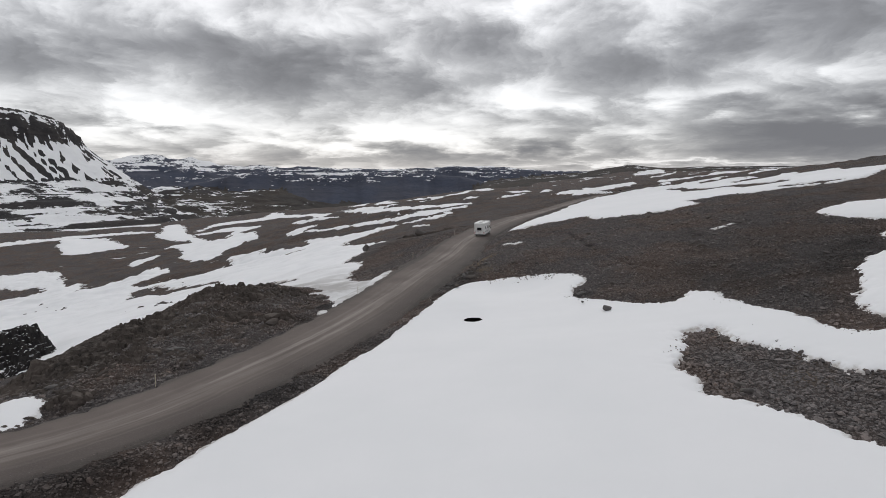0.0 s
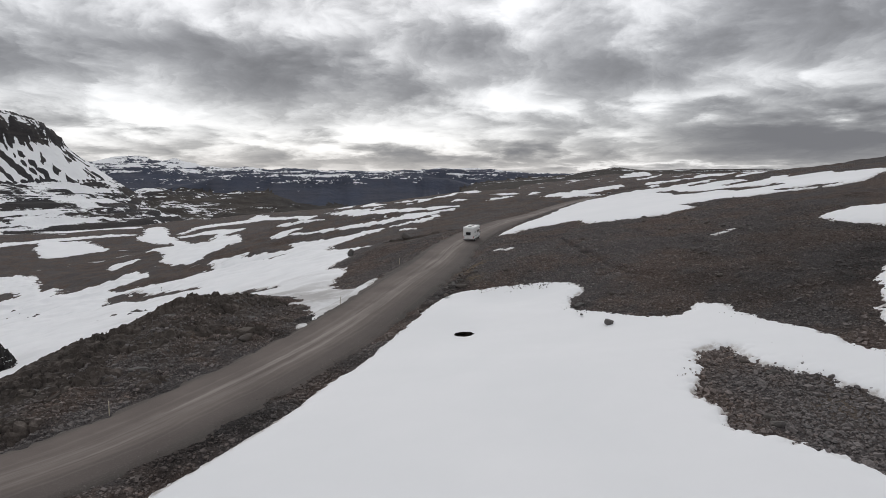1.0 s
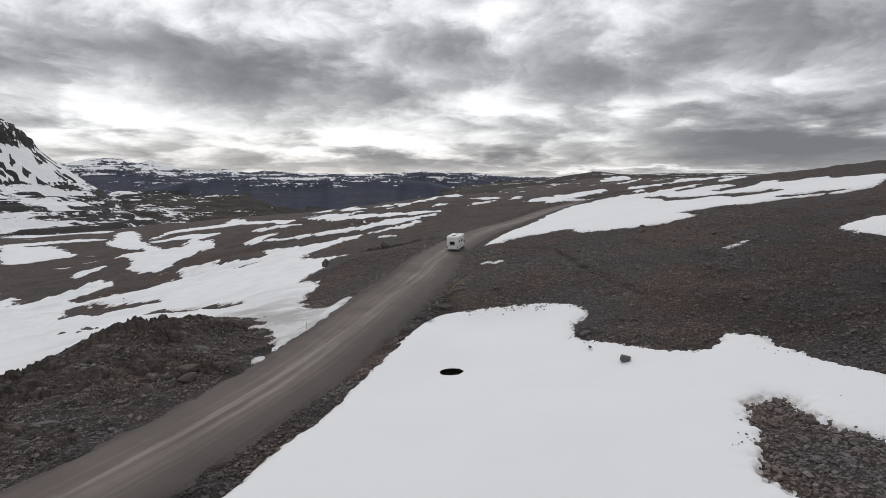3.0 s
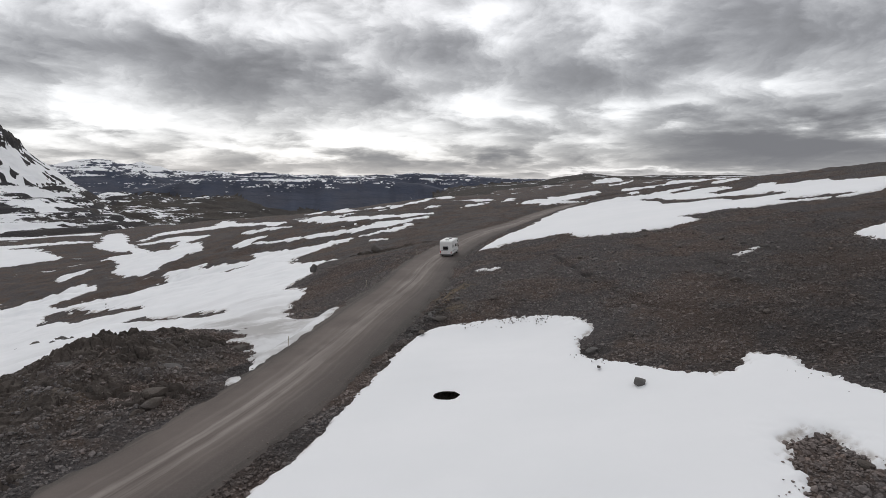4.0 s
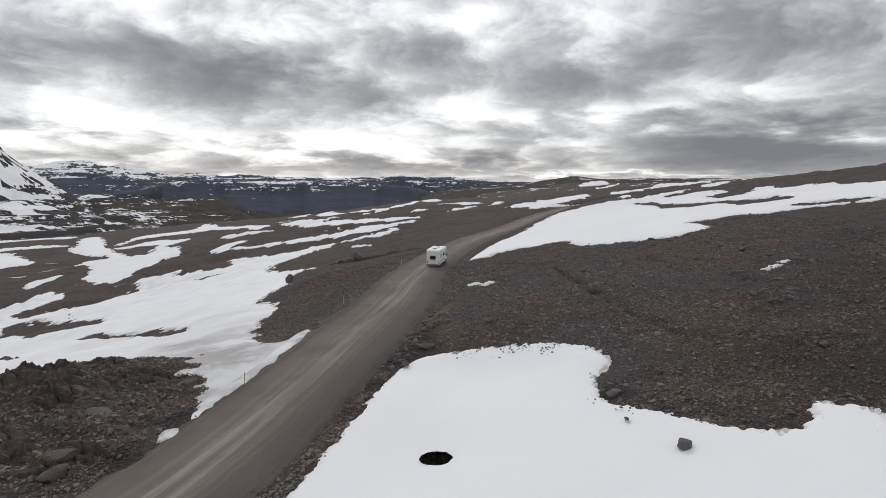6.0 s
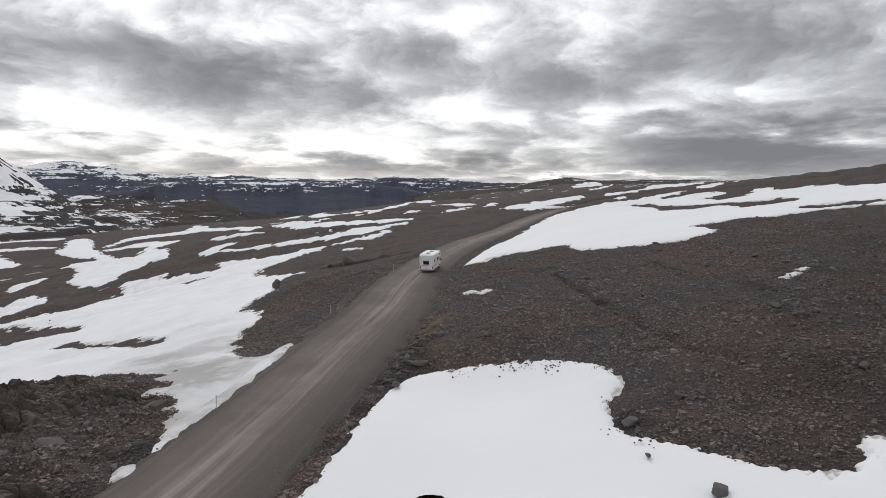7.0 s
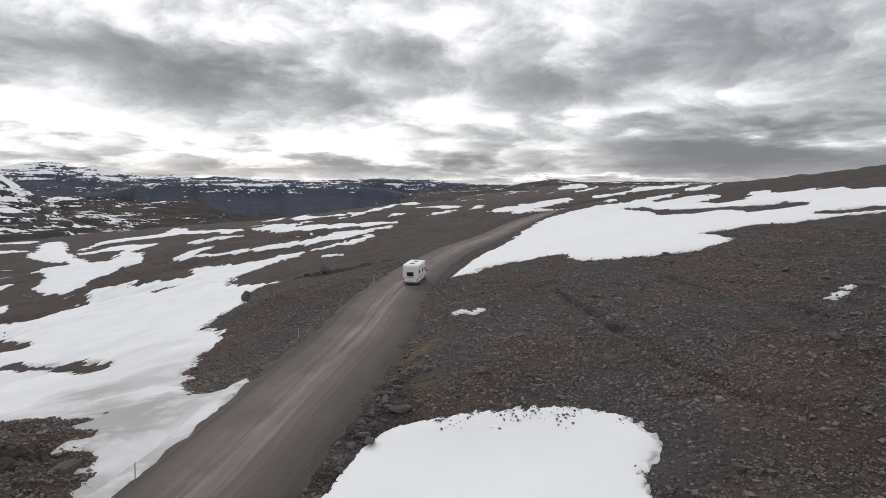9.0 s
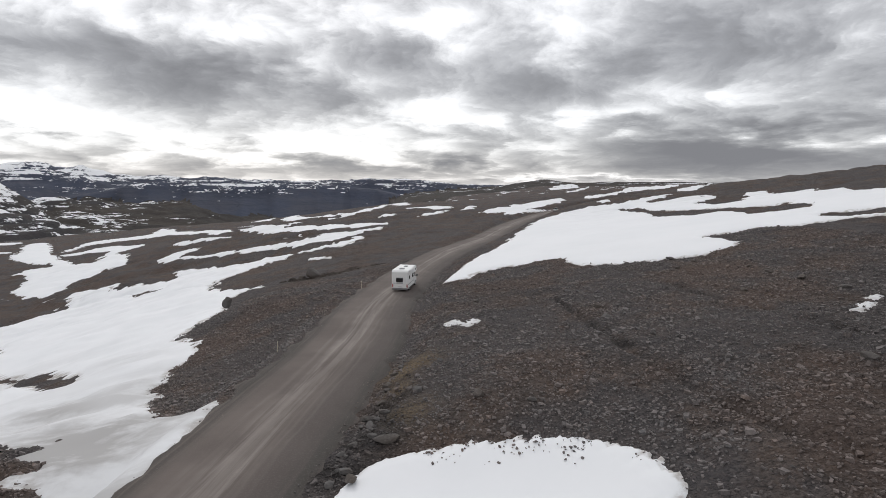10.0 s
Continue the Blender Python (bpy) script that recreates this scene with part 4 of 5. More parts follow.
snow_field(((-30.4, 298.4), (-23.4, 299.7), (-16.1, 299.5), (-13.2, 298.9), (-19.6, 297.2), (-26.7, 297.1)), 1, 0.45, "narrow snow drift on the moor", ragged=0.5, steep=0.4)
snow_field(((-86.1, 305.8), (-88.4, 335.8), (-81.2, 338), (-76.3, 346.8), (-69.1, 314.4), (-72.2, 306.1), (-74.4, 304), (-60.3, 279), (-50.4, 282.3), (-38.3, 263.9), (-39.1, 287), (-29.9, 262.6), (-20.9, 255.4), (-13, 255.9), (-8.2, 285.6), (-0.9, 262.5), (7.4, 259), (15.2, 278.2), (11.6, 257.6), (3.2, 253.4), (-4.3, 238.5), (-11, 228.2), (-24.5, 252.3), (-34.6, 254.3), (-46.8, 265.9), (-59.4, 275.4), (-68.5, 278.2), (-83.1, 303.6)), 0.9, 0.45, "long snow drift along a lava step", ragged=0.5, steep=0.4)
snow_field(((-15.9, 211.5), (-12.6, 216.5), (-10.2, 217.3), (-3.6, 217.6), (-1.3, 226), (4.5, 237.2), (3.1, 222.2), (-1, 212.6), (-3.4, 211.8), (-9.9, 212.4), (-14.4, 210)), 0.7, 0.45, "narrow snow drift on the moor", ragged=0.5, steep=0.4)
snow_field(((-11.8, 190.6), (-8.2, 188.3), (-4.6, 186.6), (-5.2, 185), (-9.4, 186.1)), 0.7, 0.45, "narrow snow drift on the moor", ragged=0.5, steep=0.4)
snow_field(((-108, 400), (-90.4, 381.5), (-78.5, 382.7), (-66.7, 380.8), (-70.5, 374.3), (-85.2, 373.3), (-99.3, 376.1)), 1.3, 0.45, "narrow snow drift on the moor", ragged=0.5, steep=0.4)
snow_field(((-244, 552), (-229, 558), (-229, 589), (-209, 587), (-182, 579), (-179, 561), (-190, 542), (-184, 500), (-182, 480), (-189, 488), (-198, 531), (-202, 558), (-218, 553), (-228, 538)), 2, 0.45, "narrow snow drift on the moor", ragged=0.5, steep=0.4)
snow_field(((-314, 650), (-296, 648), (-266, 591), (-244, 552), (-221, 516), (-211, 509), (-159, 400), (-184, 492), (-176, 519), (-116.2, 364.8), (-103.6, 322.5), (-114.3, 321), (-108.8, 290.3), (-112.1, 286), (-106.7, 270.3), (-105.9, 260.6), (-113.5, 267.6), (-130.2, 285.3), (-150.7, 323.3), (-161.2, 355.1), (-235, 473), (-214, 482), (-229, 506), (-266, 535), (-283, 561), (-291, 588)), 1.8, 0.45, "broad snow drift lying in a hollow of the moor", ragged=0.5, steep=0.4)
snow_field(((-99.6, 256.2), (-95.7, 260.1), (-90.1, 263.2), (-76.5, 246.5), (-76.6, 243.8), (-84.9, 243.6), (-91.5, 244.3)), 0.9, 0.45, "narrow snow drift on the moor", ragged=0.5, steep=0.4)
snow_field(((-351, 513), (-347, 535), (-336, 561), (-317, 538), (-269, 488), (-279, 481), (-284, 465), (-296, 465), (-313, 496), (-340, 507)), 2, 0.45, "narrow snow drift on the moor", ragged=0.5, steep=0.4)
snow_field(((-184.8, 332.9), (-191, 359), (-168.6, 340.7), (-168.3, 331.8), (-174.5, 330.7), (-169.1, 311.3)), 1.3, 0.45, "narrow snow drift on the moor", ragged=0.5, steep=0.4)
snow_field(((-409, 487), (-403, 517), (-392, 545), (-371, 573), (-346, 598), (-301, 592), (-291, 578), (-336, 580), (-360, 555), (-375, 521), (-392, 503), (-398, 474)), 2.2, 0.45, "narrow snow drift on the moor", ragged=0.5, steep=0.4)
snow_field(((-437, 646), (-414, 661), (-380, 681), (-328, 672), (-328, 645), (-381, 660), (-390, 612)), 2.5, 0.45, "narrow snow drift on the moor", ragged=0.5, steep=0.4)
snow_field(((-348, 554), (-319, 546), (-263, 484), (-276, 481), (-281, 470), (-290, 464), (-307, 456), (-377, 556)), 1.8, 0.45, "narrow snow drift on the moor", ragged=0.5, steep=0.4)


# ---- loose stones ----
def bare(x, y, margin=0.35):
    """Where no near snow lies."""
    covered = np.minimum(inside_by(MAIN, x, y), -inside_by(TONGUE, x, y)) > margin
    covered |= inside_by(GULLY, x, y) > margin + 0.5
    covered |= inside_by(SLOPE_FIELD, x, y) > margin + 0.5
    return ~covered


def block_shapes(count, rng):
    """Angular lumps of stone: cubes pulled out of true, with worn corners."""
    corners = np.array([(x, y, z) for z in (-1, 1) for y in (-1, 1) for x in (-1, 1)], float)
    return [corners * rng.uniform(0.55, 1.05, (8, 3)) + rng.uniform(-0.22, 0.22, (8, 3)) for _ in range(count)]


def lump_shapes(count, rng):
    """Rounder broken stones: icosahedra knocked out of shape."""
    g = (1 + 5**0.5) / 2
    v = np.array([(-1, g, 0), (1, g, 0), (-1, -g, 0), (1, -g, 0), (0, -1, g), (0, 1, g), (0, -1, -g), (0, 1, -g), (g, 0, -1), (g, 0, 1), (-g, 0, -1), (-g, 0, 1)]) / 1.9
    return [v * rng.uniform(0.62, 1.12, (12, 1)) + rng.uniform(-0.14, 0.14, (12, 3)) for _ in range(count)]


ICO = np.array([(0, 11, 5), (0, 5, 1), (0, 1, 7), (0, 7, 10), (0, 10, 11), (1, 5, 9), (5, 11, 4), (11, 10, 2), (10, 7, 6), (7, 1, 8),
                (3, 9, 4), (3, 4, 2), (3, 2, 6), (3, 6, 8), (3, 8, 9), (4, 9, 5), (2, 4, 11), (6, 2, 10), (8, 6, 7), (9, 8, 1)])
CUBE = np.array([(0, 2, 3, 1), (4, 5, 7, 6), (0, 1, 5, 4), (2, 6, 7, 3), (0, 4, 6, 2), (1, 3, 7, 5)])


def scatter(name, label, x, y, size, material, rng, lumps=True, lift=0.0):
    z = wide_land(x, y)[0] + rough_land(x, y) + lift
    shapes = np.array(lump_shapes(32, rng) if lumps else block_shapes(24, rng))
    corners, faces = shapes.shape[1], ICO if lumps else CUBE
    shapes = shapes[rng.randint(0, len(shapes), len(x))]
    scale = size[:, None] * np.stack([rng.uniform(0.8, 1.35, len(x)), rng.uniform(0.7, 1.1, len(x)), rng.uniform(0.5, 0.95, len(x))], -1)
    v = shapes * scale[:, None]
    a, b = rng.uniform(0, 6.283, len(x)), rng.normal(0, 0.3, len(x))
    ca, sa, cb, sb = (f[:, None] for f in (np.cos(a), np.sin(a), np.cos(b), np.sin(b)))
    vx, vz = v[..., 0] * cb - v[..., 2] * sb, v[..., 0] * sb + v[..., 2] * cb
    wx, wy = vx * ca - v[..., 1] * sa, vx * sa + v[..., 1] * ca
    px, py = (x[:, None] + wx).ravel(), (y[:, None] + wy).ravel()
    pz = (z[:, None] + 0.25 * scale[:, 2:] + vz).ravel()
    quads = (faces[None] + corners * np.arange(len(x))[:, None, None]).reshape(-1, faces.shape[1])
    return tagged(sheet(name, px, py, pz, quads, material, (("wet_dark", np.repeat(wet_dark_at(x, y), corners)),), flat=True), label, "stones", kind="stuff")


def strew():
    rng = np.random.RandomState(11)
    # the gravel slopes either side of the road
    n = 300000
    y = 26 + 122 * rng.rand(n)**1.05
    x = rng.uniform(-46, 60, n)
    d, _, along = road_at(x, y)
    w = half_width(along)
    ok = (np.abs(d) > w + 0.5) & (rng.rand(n) < np.clip(0.72 + 0.8 * fractal(x / 7, y / 7, 3), 0.1, 1))
    ok &= (np.abs(x) < 16 + 0.9 * y) & (rng.rand(n) > 0.75 * np.exp(-np.maximum(off_line(TRACK, x, y), 0)**2 / 1.2)) & (rng.rand(n) < 1.25 - np.maximum(y - 70, 0) / 90)
    x, y = x[ok], y[ok]
    ok = bare(x, y, 0.25)
    for a, b, r, k in MOSS:
        ok &= rng.rand(len(x)) > 1.1 * k * np.exp(-((x - a)**2 + (y - b)**2) / (r * r))
    x, y = x[ok], y[ok]
    scatter("gravel", "dark angular lava stones strewn over the moor", x, y, 0.035 + 0.055 * rng.rand(len(x))**1.5 + 0.13 * rng.rand(len(x))**14, STONES, rng, lumps=False)
    # rubble pushed off the road, between it and the snow
    n = 30000
    k = rng.randint(0, len(LINE) - 1, n)
    t = rng.rand(n)[:, None]
    p = LINE[k, :2] * (1 - t) + LINE[k + 1, :2] * t
    way = np.diff(LINE[:, :2], axis=0)[k]
    way /= np.linalg.norm(way, axis=1)[:, None]
    off = half_width(k) + 0.25 + rng.normal(0, 1.0, n) * np.where(rng.rand(n) < 0.4, 0.7, 1.4)
    off = np.where((rng.rand(n) < 0.28), -off, off)
    far = np.abs(off) - half_width(k)
    x, y = p[:, 0] + way[:, 1] * off, p[:, 1] - way[:, 0] * off
    ok = (y > 14) & (y < 150) & (far > -1.6) & bare(x, y, 0.5)
    x, y, far = x[ok], y[ok], far[ok]
    scatter("road_rubble", "grey-brown rubble heaped along the road edge", x, y, np.where(far > 0, 0.04 + 0.06 * rng.rand(len(x)) + 0.15 * rng.rand(len(x))**6, 0.025 + 0.05 * rng.rand(len(x))**2), STONES, rng, lift=0.13 * smooth(-far / 0.5))
    # coarse blocks: the tongue of rubble in the snow and the lava knoll
    n = 20000
    x, y = rng.uniform(14, 44, n), rng.uniform(14, 46, n)
    ok = inside_by(TONGUE, x, y) > -0.35
    gx, gy = rng.normal(-28, 8, 5000), rng.normal(66, 17, 5000)
    d, _, along = road_at(gx, gy)
    fine = (d < -half_width(along) - 1.2) & (gy > 34) & (gy < 92) & bare(gx, gy, 0.3)
    x, y = np.concatenate([x[ok], gx[fine]]), np.concatenate([y[ok], gy[fine]])
    scatter("lava_rubble", "coarse dark lava blocks with patches of moss", x, y, 0.05 + 0.07 * rng.rand(len(x)) + 0.17 * rng.rand(len(x))**9, STONES, rng)
    # a few stones melting out along the snow's edge
    n = 45000
    x, y = rng.uniform(-8, 34, n), rng.uniform(36, 76, n)
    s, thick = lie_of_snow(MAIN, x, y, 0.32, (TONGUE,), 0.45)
    d, _, along = road_at(x, y)
    cluster = np.exp(-((x - 12) / 1.6)**2 - ((y - 74.8) / 0.9)**2) + np.exp(-((x - 14.4) / 1.1)**2 - ((y - 72.8) / 1.0)**2)
    ok = ((s > 0) & (s < 2.2) & (rng.rand(n) < 0.8 * cluster)) | (s > 0) & (s < 1.8) & (d > half_width(along) + 4) & (rng.rand(n) < 0.7 * np.exp(-s * 2.4) * np.clip(0.9 + 3.0 * fractal(x / 5, y / 5, 2), 0, 2) + 0.002)
    scatter("melted_out_stones", "scattered stones melting out of the snow edge", x[ok], y[ok], 0.04 + 0.09 * rng.rand(ok.sum())**3, STONES, rng, lift=thick[ok] * 0.9)


strew()


# ---- the lava knoll beside the road ----
def broken(x, y, long, wide, seed):
    """Heights of cracked rock: tilted plates, each at its own level, with deep gaps between them."""
    u, v = x / long, y / wide
    i, j = np.floor(u), np.floor(v)
    first, second = np.full(len(x), 9.0), np.full(len(x), 9.0)
    level, tilt = np.zeros(len(x)), np.zeros(len(x))

    def chance(a, b, k):
        return _TURN[_PERM[((a.astype(int) + seed * 7 + k) + 37 * _PERM[(b.astype(int) + k) & 511]) & 511]] / 6.2832
    for di in (-1, 0, 1):
        for dj in (-1, 0, 1):
            a, b = i + di, j + dj
            du, dv = u - a - chance(a, b, 1), v - b - chance(a, b, 2)
            d = np.hypot(du, dv)
            near = d < first
            second = np.where(near, first, np.minimum(second, d))
            level = np.where(near, chance(a, b, 3), level)
            tilt = np.where(near, (chance(a, b, 4) - 0.5) * du + (0.2 + chance(a, b, 5)) * -dv, tilt)
            first = np.where(near, d, first)
    return 0.55 * level + 0.55 * tilt - 0.7 * (1 - smooth((second - first) / 0.16))


def build_knoll():
    gx, gy = np.meshgrid(np.arange(-48, -12, 0.15), np.arange(36, 93, 0.15), indexing="ij")
    x, y = gx.ravel(), gy.ravel()
    d, _, along = road_at(x, y)
    over = np.exp(-(((x + 28) / 15)**4 + ((y - 65) / 27)**4)) * smooth((-d - half_width(along) - 1.0) / 2.0)
    over = (over + 0.25 * fractal(x / 4, y / 4, 3)) * smooth((86.5 - y - 0.8 * np.maximum(x + 26, 0)) / 3)
    bent = 2.2 * fractal(x / 9, y / 9, 2)
    rugged = smooth((over - 0.2) / 0.4) * np.clip(0.75 + 1.6 * fractal(x / 9, y / 7, 2), 0.1, 1.3)
    slabs = broken(x + 0.5 * bent, y - 0.5 * bent, 2.7, 1.7, 3)
    blocks = broken(x + 0.2 * bent, y + 0.2 * bent, 1.15, 0.8, 4)
    over_left = 1.4 * np.exp(-(((x + 38) / 6)**2 + ((y - 59) / 9)**2))
    over_left = over_left + 0.3 * np.exp(-(((x + 31) / 10)**2 + ((y - 76) / 7)**2))
    z = wide_land(x, y)[0] + rough_land(x, y) + over_left - 0.25 + rugged * (0.62 * slabs + 0.6 * blocks) + 0.07 * fractal(x / 0.5, y / 0.5, 2) - 0.5 * smooth((0.25 - over) / 0.25)
    quads = grid_quads(*gx.shape)
    quads = quads[(over[quads] > 0.05).any(1)]
    tagged(sheet("lava_knoll", x, y, z, quads, LAVA, flat=True), "rugged brown-grey lava knoll with broken slabs beside the road", "knoll", kind="structure")


def lava_material():
    m, N, b = surface("weathered_lava", 0.95, 0.2)
    p = where_is(N)
    big, mid, fine = N.noise(p, 0.16, 4.0, 0.6), N.noise(N.scaled(p, (0.8, 1.4, 1.4)), 1.0, 5.0, 0.65), N.noise(p, 6.0, 4.0, 0.7)
    c = N.mix(N.ramp(big, 0.35, 0.65), (0.068, 0.058, 0.052), (0.104, 0.087, 0.077))
    c = N.mix(N.math("MULTIPLY", N.ramp(mid, 0.5, 0.72), 0.7), c, (0.185, 0.160, 0.143))
    c = N.mix(N.math("MULTIPLY", N.ramp(mid, 0.45, 0.32), 0.75), c, (0.03, 0.027, 0.026))
    c = N.mix(N.math("MULTIPLY", N.ramp(fine, 0.5, 0.75), 0.4), c, (0.16, 0.145, 0.13))
    c = N.mix(N.math("MULTIPLY", N.ramp(N.noise(p, 0.5, 4.0, 0.6), 0.6, 0.74), 0.35), c, (0.098, 0.076, 0.056))
    N.plug(b.inputs["Base Color"], c)
    bump(N, b, N.math("ADD", mid, N.math("MULTIPLY", fine, 0.4)), 0.8, 0.25)
    return m


LAVA = lava_material()
build_knoll()


# ---- boulders ----
def boulder_mesh(seed):
    rng = np.random.RandomState(seed)
    bm = bmesh.new()
    bmesh.ops.create_icosphere(bm, subdivisions=2, radius=1.0)
    planes = [(Vector(rng.normal(0, 1, 3)).normalized(), rng.uniform(0.5, 0.8)) for _ in range(14)]
    for v in bm.verts:
        for n, d in planes:
            over = v.co.dot(n) - d
            if over > 0:
                v.co -= n * over * 0.93
        v.co += v.normal * (0.10 * noise.noise(v.co * 2.1 + Vector((seed, 0, 0))) + 0.05 * noise.noise(v.co * 6.0))
    me = bpy.data.meshes.new("boulder")
    bm.to_mesh(me)
    bm.free()
    me.materials.append(BOULDER)
    return me


SHAPES = [boulder_mesh(40 + k) for k in range(7)]


def boulder(x, y, wide, long, high, turn, label, shape=0, sink=0.25, group=""):
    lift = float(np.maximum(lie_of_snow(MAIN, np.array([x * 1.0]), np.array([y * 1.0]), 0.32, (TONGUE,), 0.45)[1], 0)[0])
    z = float(wide_land(np.array([x * 1.0]), np.array([y * 1.0]))[0][0] + rough_land(np.array([x * 1.0]), np.array([y * 1.0]))[0])
    ob = new("boulder", SHAPES[shape % len(SHAPES)])
    ob.matrix_world = pose(x, y, z + lift + high * (0.5 - sink), 0, 0, turn) @ Matrix.Diagonal((wide / 1.6, long / 1.6, high / 1.6, 1))
    return tagged(ob, label, "boulder", group)


boulder(15.9, 54.3, 1.0, 0.85, 0.75, 20, "brown-grey boulder half sunk in the snow", 0, 0.1)
boulder(-19.2, 140.6, 1.8, 1.5, 2.1, 35, "tall dark boulder standing at the snow edge", 1, 0.1)
boulder(-6.4, 154.6, 2.6, 2.0, 2.4, 10, "large dark boulder on the bank beyond the road", 2, 0.15)
boulder(-8.6, 156.0, 1.6, 1.3, 1.3, 60, "dark boulder on the bank beyond the road", 3)
boulder(15.4, 62.6, 1.1, 0.8, 0.6, 35, "grey-brown boulder at the corner of the snow field", 3)
boulder(14.5, 58.4, 0.45, 0.3, 0.25, 70, "small dark stone half sunk in the snow", 2, 0.1)
boulder(1.8, 73.6, 0.85, 0.7, 0.5, 80, "flat brown-grey stone lying on the snow", 4, 0.05)
boulder(3.8, 77.2, 1.5, 0.9, 0.5, 10, "pale flat slab on the brown roadside bank", 5)
boulder(-18.6, 60.4, 1.9, 1.5, 1.3, 30, "pale grey-brown boulder at the foot of the knoll", 6)
boulder(-18.0, 58.6, 1.7, 1.0, 0.7, 70, "pale flat slab at the foot of the knoll", 5)
boulder(-21.0, 69.5, 1.9, 1.5, 0.7, 15, "brown-grey block of lava on the knoll", 2)
boulder(-17.2, 77.0, 2.0, 1.5, 0.8, 40, "jagged lava block at the end of the knoll", 1)


def crag_material():
    """Black lava with snow left on its ledges."""
    m, N, b = surface("crag_lava", 0.9, 0.25)
    p = where_is(N)
    up = N.add("ShaderNodeSeparateXYZ")
    N.plug(up.inputs[0], N.add("ShaderNodeNewGeometry").outputs["True Normal"])
    c = N.mix(N.ramp(N.noise(p, 0.9, 5.0, 0.65), 0.35, 0.7), (0.018, 0.017, 0.018), (0.043, 0.039, 0.037))
    lie = N.math("MULTIPLY", N.ramp(up.outputs[2], 0.55, 0.8), N.ramp(N.noise(p, 0.3, 4.0, 0.6), 0.4, 0.46))
    N.plug(b.inputs["Base Color"], N.mix(lie, c, SNOW))
    bump(N, b, N.noise(p, 5.0, 5.0, 0.7), 0.8, 0.2)
    return m


def crag(outline, high, label, rock=None):
    """A broken cliff of lava: a flat top above steep ribbed faces."""
    p = np.array(outline, float)
    lo, hi = p.min(0) - 2, p.max(0) + 2
    gx, gy = np.meshgrid(np.arange(lo[0], hi[0], 0.16), np.arange(lo[1], hi[1], 0.16), indexing="ij")
    x, y = gx.ravel(), gy.ravel()
    s = inside_by(outline, x, y) + 1.2 * fractal(x / 4, y / 4, 2)
    z = wide_land(x, y)[0] - 0.5 + 0.5 * broken(x, y, 1.3, 1.0, 6) * smooth(s + 0.5)
    for k in range(7):
        z = z + high / 7 * smooth((s - 0.5 * k + 1.1 * fractal(x / 2.2 + 31 * k, y / 2.2, 3, 0.6)) / 0.14)
    quads = grid_quads(*gx.shape)
    quads = quads[(s[quads] > -0.9).any(1)]
    return tagged(sheet("crag", x, y, z, quads, rock or CRAG, flat=True), label, "crag")


CRAG = crag_material()
crag(((-57.8, 77.2), (-63, 78.2), (-69, 81), (-77, 85), (-78, 98), (-68, 96), (-60.5, 88)), 5.4, "broken dark lava cliff standing out of the snow")
crag(((-50.0, 68.0), (-55, 69), (-60, 71.5), (-58, 75), (-51, 72)), 2.4, "low dark lava ledge at the snow edge")
crag(((-15, 156.5), (-8, 153.8), (-1, 151.2), (4, 153.4), (8, 154), (8, 156.2), (3, 156.5), (-2, 154.5), (-8, 157), (-14, 159.2)), 1.3, "low rust-brown lava ledge on the bank beyond the road", LAVA)
_out = np.random.RandomState(9)
for k, (a, b) in enumerate(((-69, 126), (-149.5, 210.5), (-130, 191.5), (-61.5, 122.5))):
    for n in range(7):
        boulder(a + _out.normal(0, 1.3), b + _out.normal(0, 0.8), _out.uniform(0.8, 2.2), _out.uniform(0.6, 1.4), _out.uniform(0.7, 1.7), _out.uniform(0, 180),
                "dark lava rock showing through the snow", k + n, 0.3, "rocks in the gully snow")
_pick = np.random.RandomState(5)
for k in range(9):
    a, b = _pick.normal(-28, 6), _pick.uniform(44, 86)
    s = _pick.uniform(0.6, 1.3)
    if road_at(np.array([a]), np.array([b]))[0][0] < -7.5:
        boulder(a, b, s * 1.5, s, s * 0.45, _pick.uniform(0, 360), "weathered brown lava block on the rocky knoll", k, 0.3, "blocks on the knoll")
for k in range(12):
    a, b = _pick.uniform(18, 30), _pick.uniform(24, 42)
    s = _pick.uniform(0.35, 0.6)
    if inside_by(TONGUE, np.array([a]), np.array([b]))[0] > 0.3:
        boulder(a, b, s * 1.4, s, s * 0.7, _pick.uniform(0, 360), "dark angular block in the rubble among the snow", k, 0.3, "blocks in the rubble")
for k in range(46):
    b = _pick.uniform(66, 92)
    a = -1.2 + (b - 66) * 0.27 + _pick.normal(0, 0.55)
    s = _pick.uniform(0.25, 0.6)
    if bare(np.array([a]), np.array([b]), 0.2)[0] and road_at(np.array([a]), np.array([b]))[0][0] > 5.6:
        boulder(a, b, s * 1.4, s, s * 0.75, _pick.uniform(0, 360), "grey-brown stone on the damp roadside bank", k, 0.25, "stones on the roadside bank")
for k in range(40):
    a, b = _pick.uniform(6, 46), _pick.uniform(60, 112)
    s = _pick.uniform(0.35, 0.75)
    if bare(np.array([a]), np.array([b]), -0.5)[0]:
        boulder(a, b, s * 1.4, s, s * 0.7, _pick.uniform(0, 360), "grey-brown stone on the gravel slope", k, 0.3, "stones on the slope")


# ---- parts of things ----
def part(name, bm, material, parent, label=""):
    me = bpy.data.meshes.new(name)
    bm.normal_update()
    bm.to_mesh(me)
    bm.free()
    me.materials.append(material)
    ob = new(name, me)
    ob.parent = parent
    return tagged(ob, label)


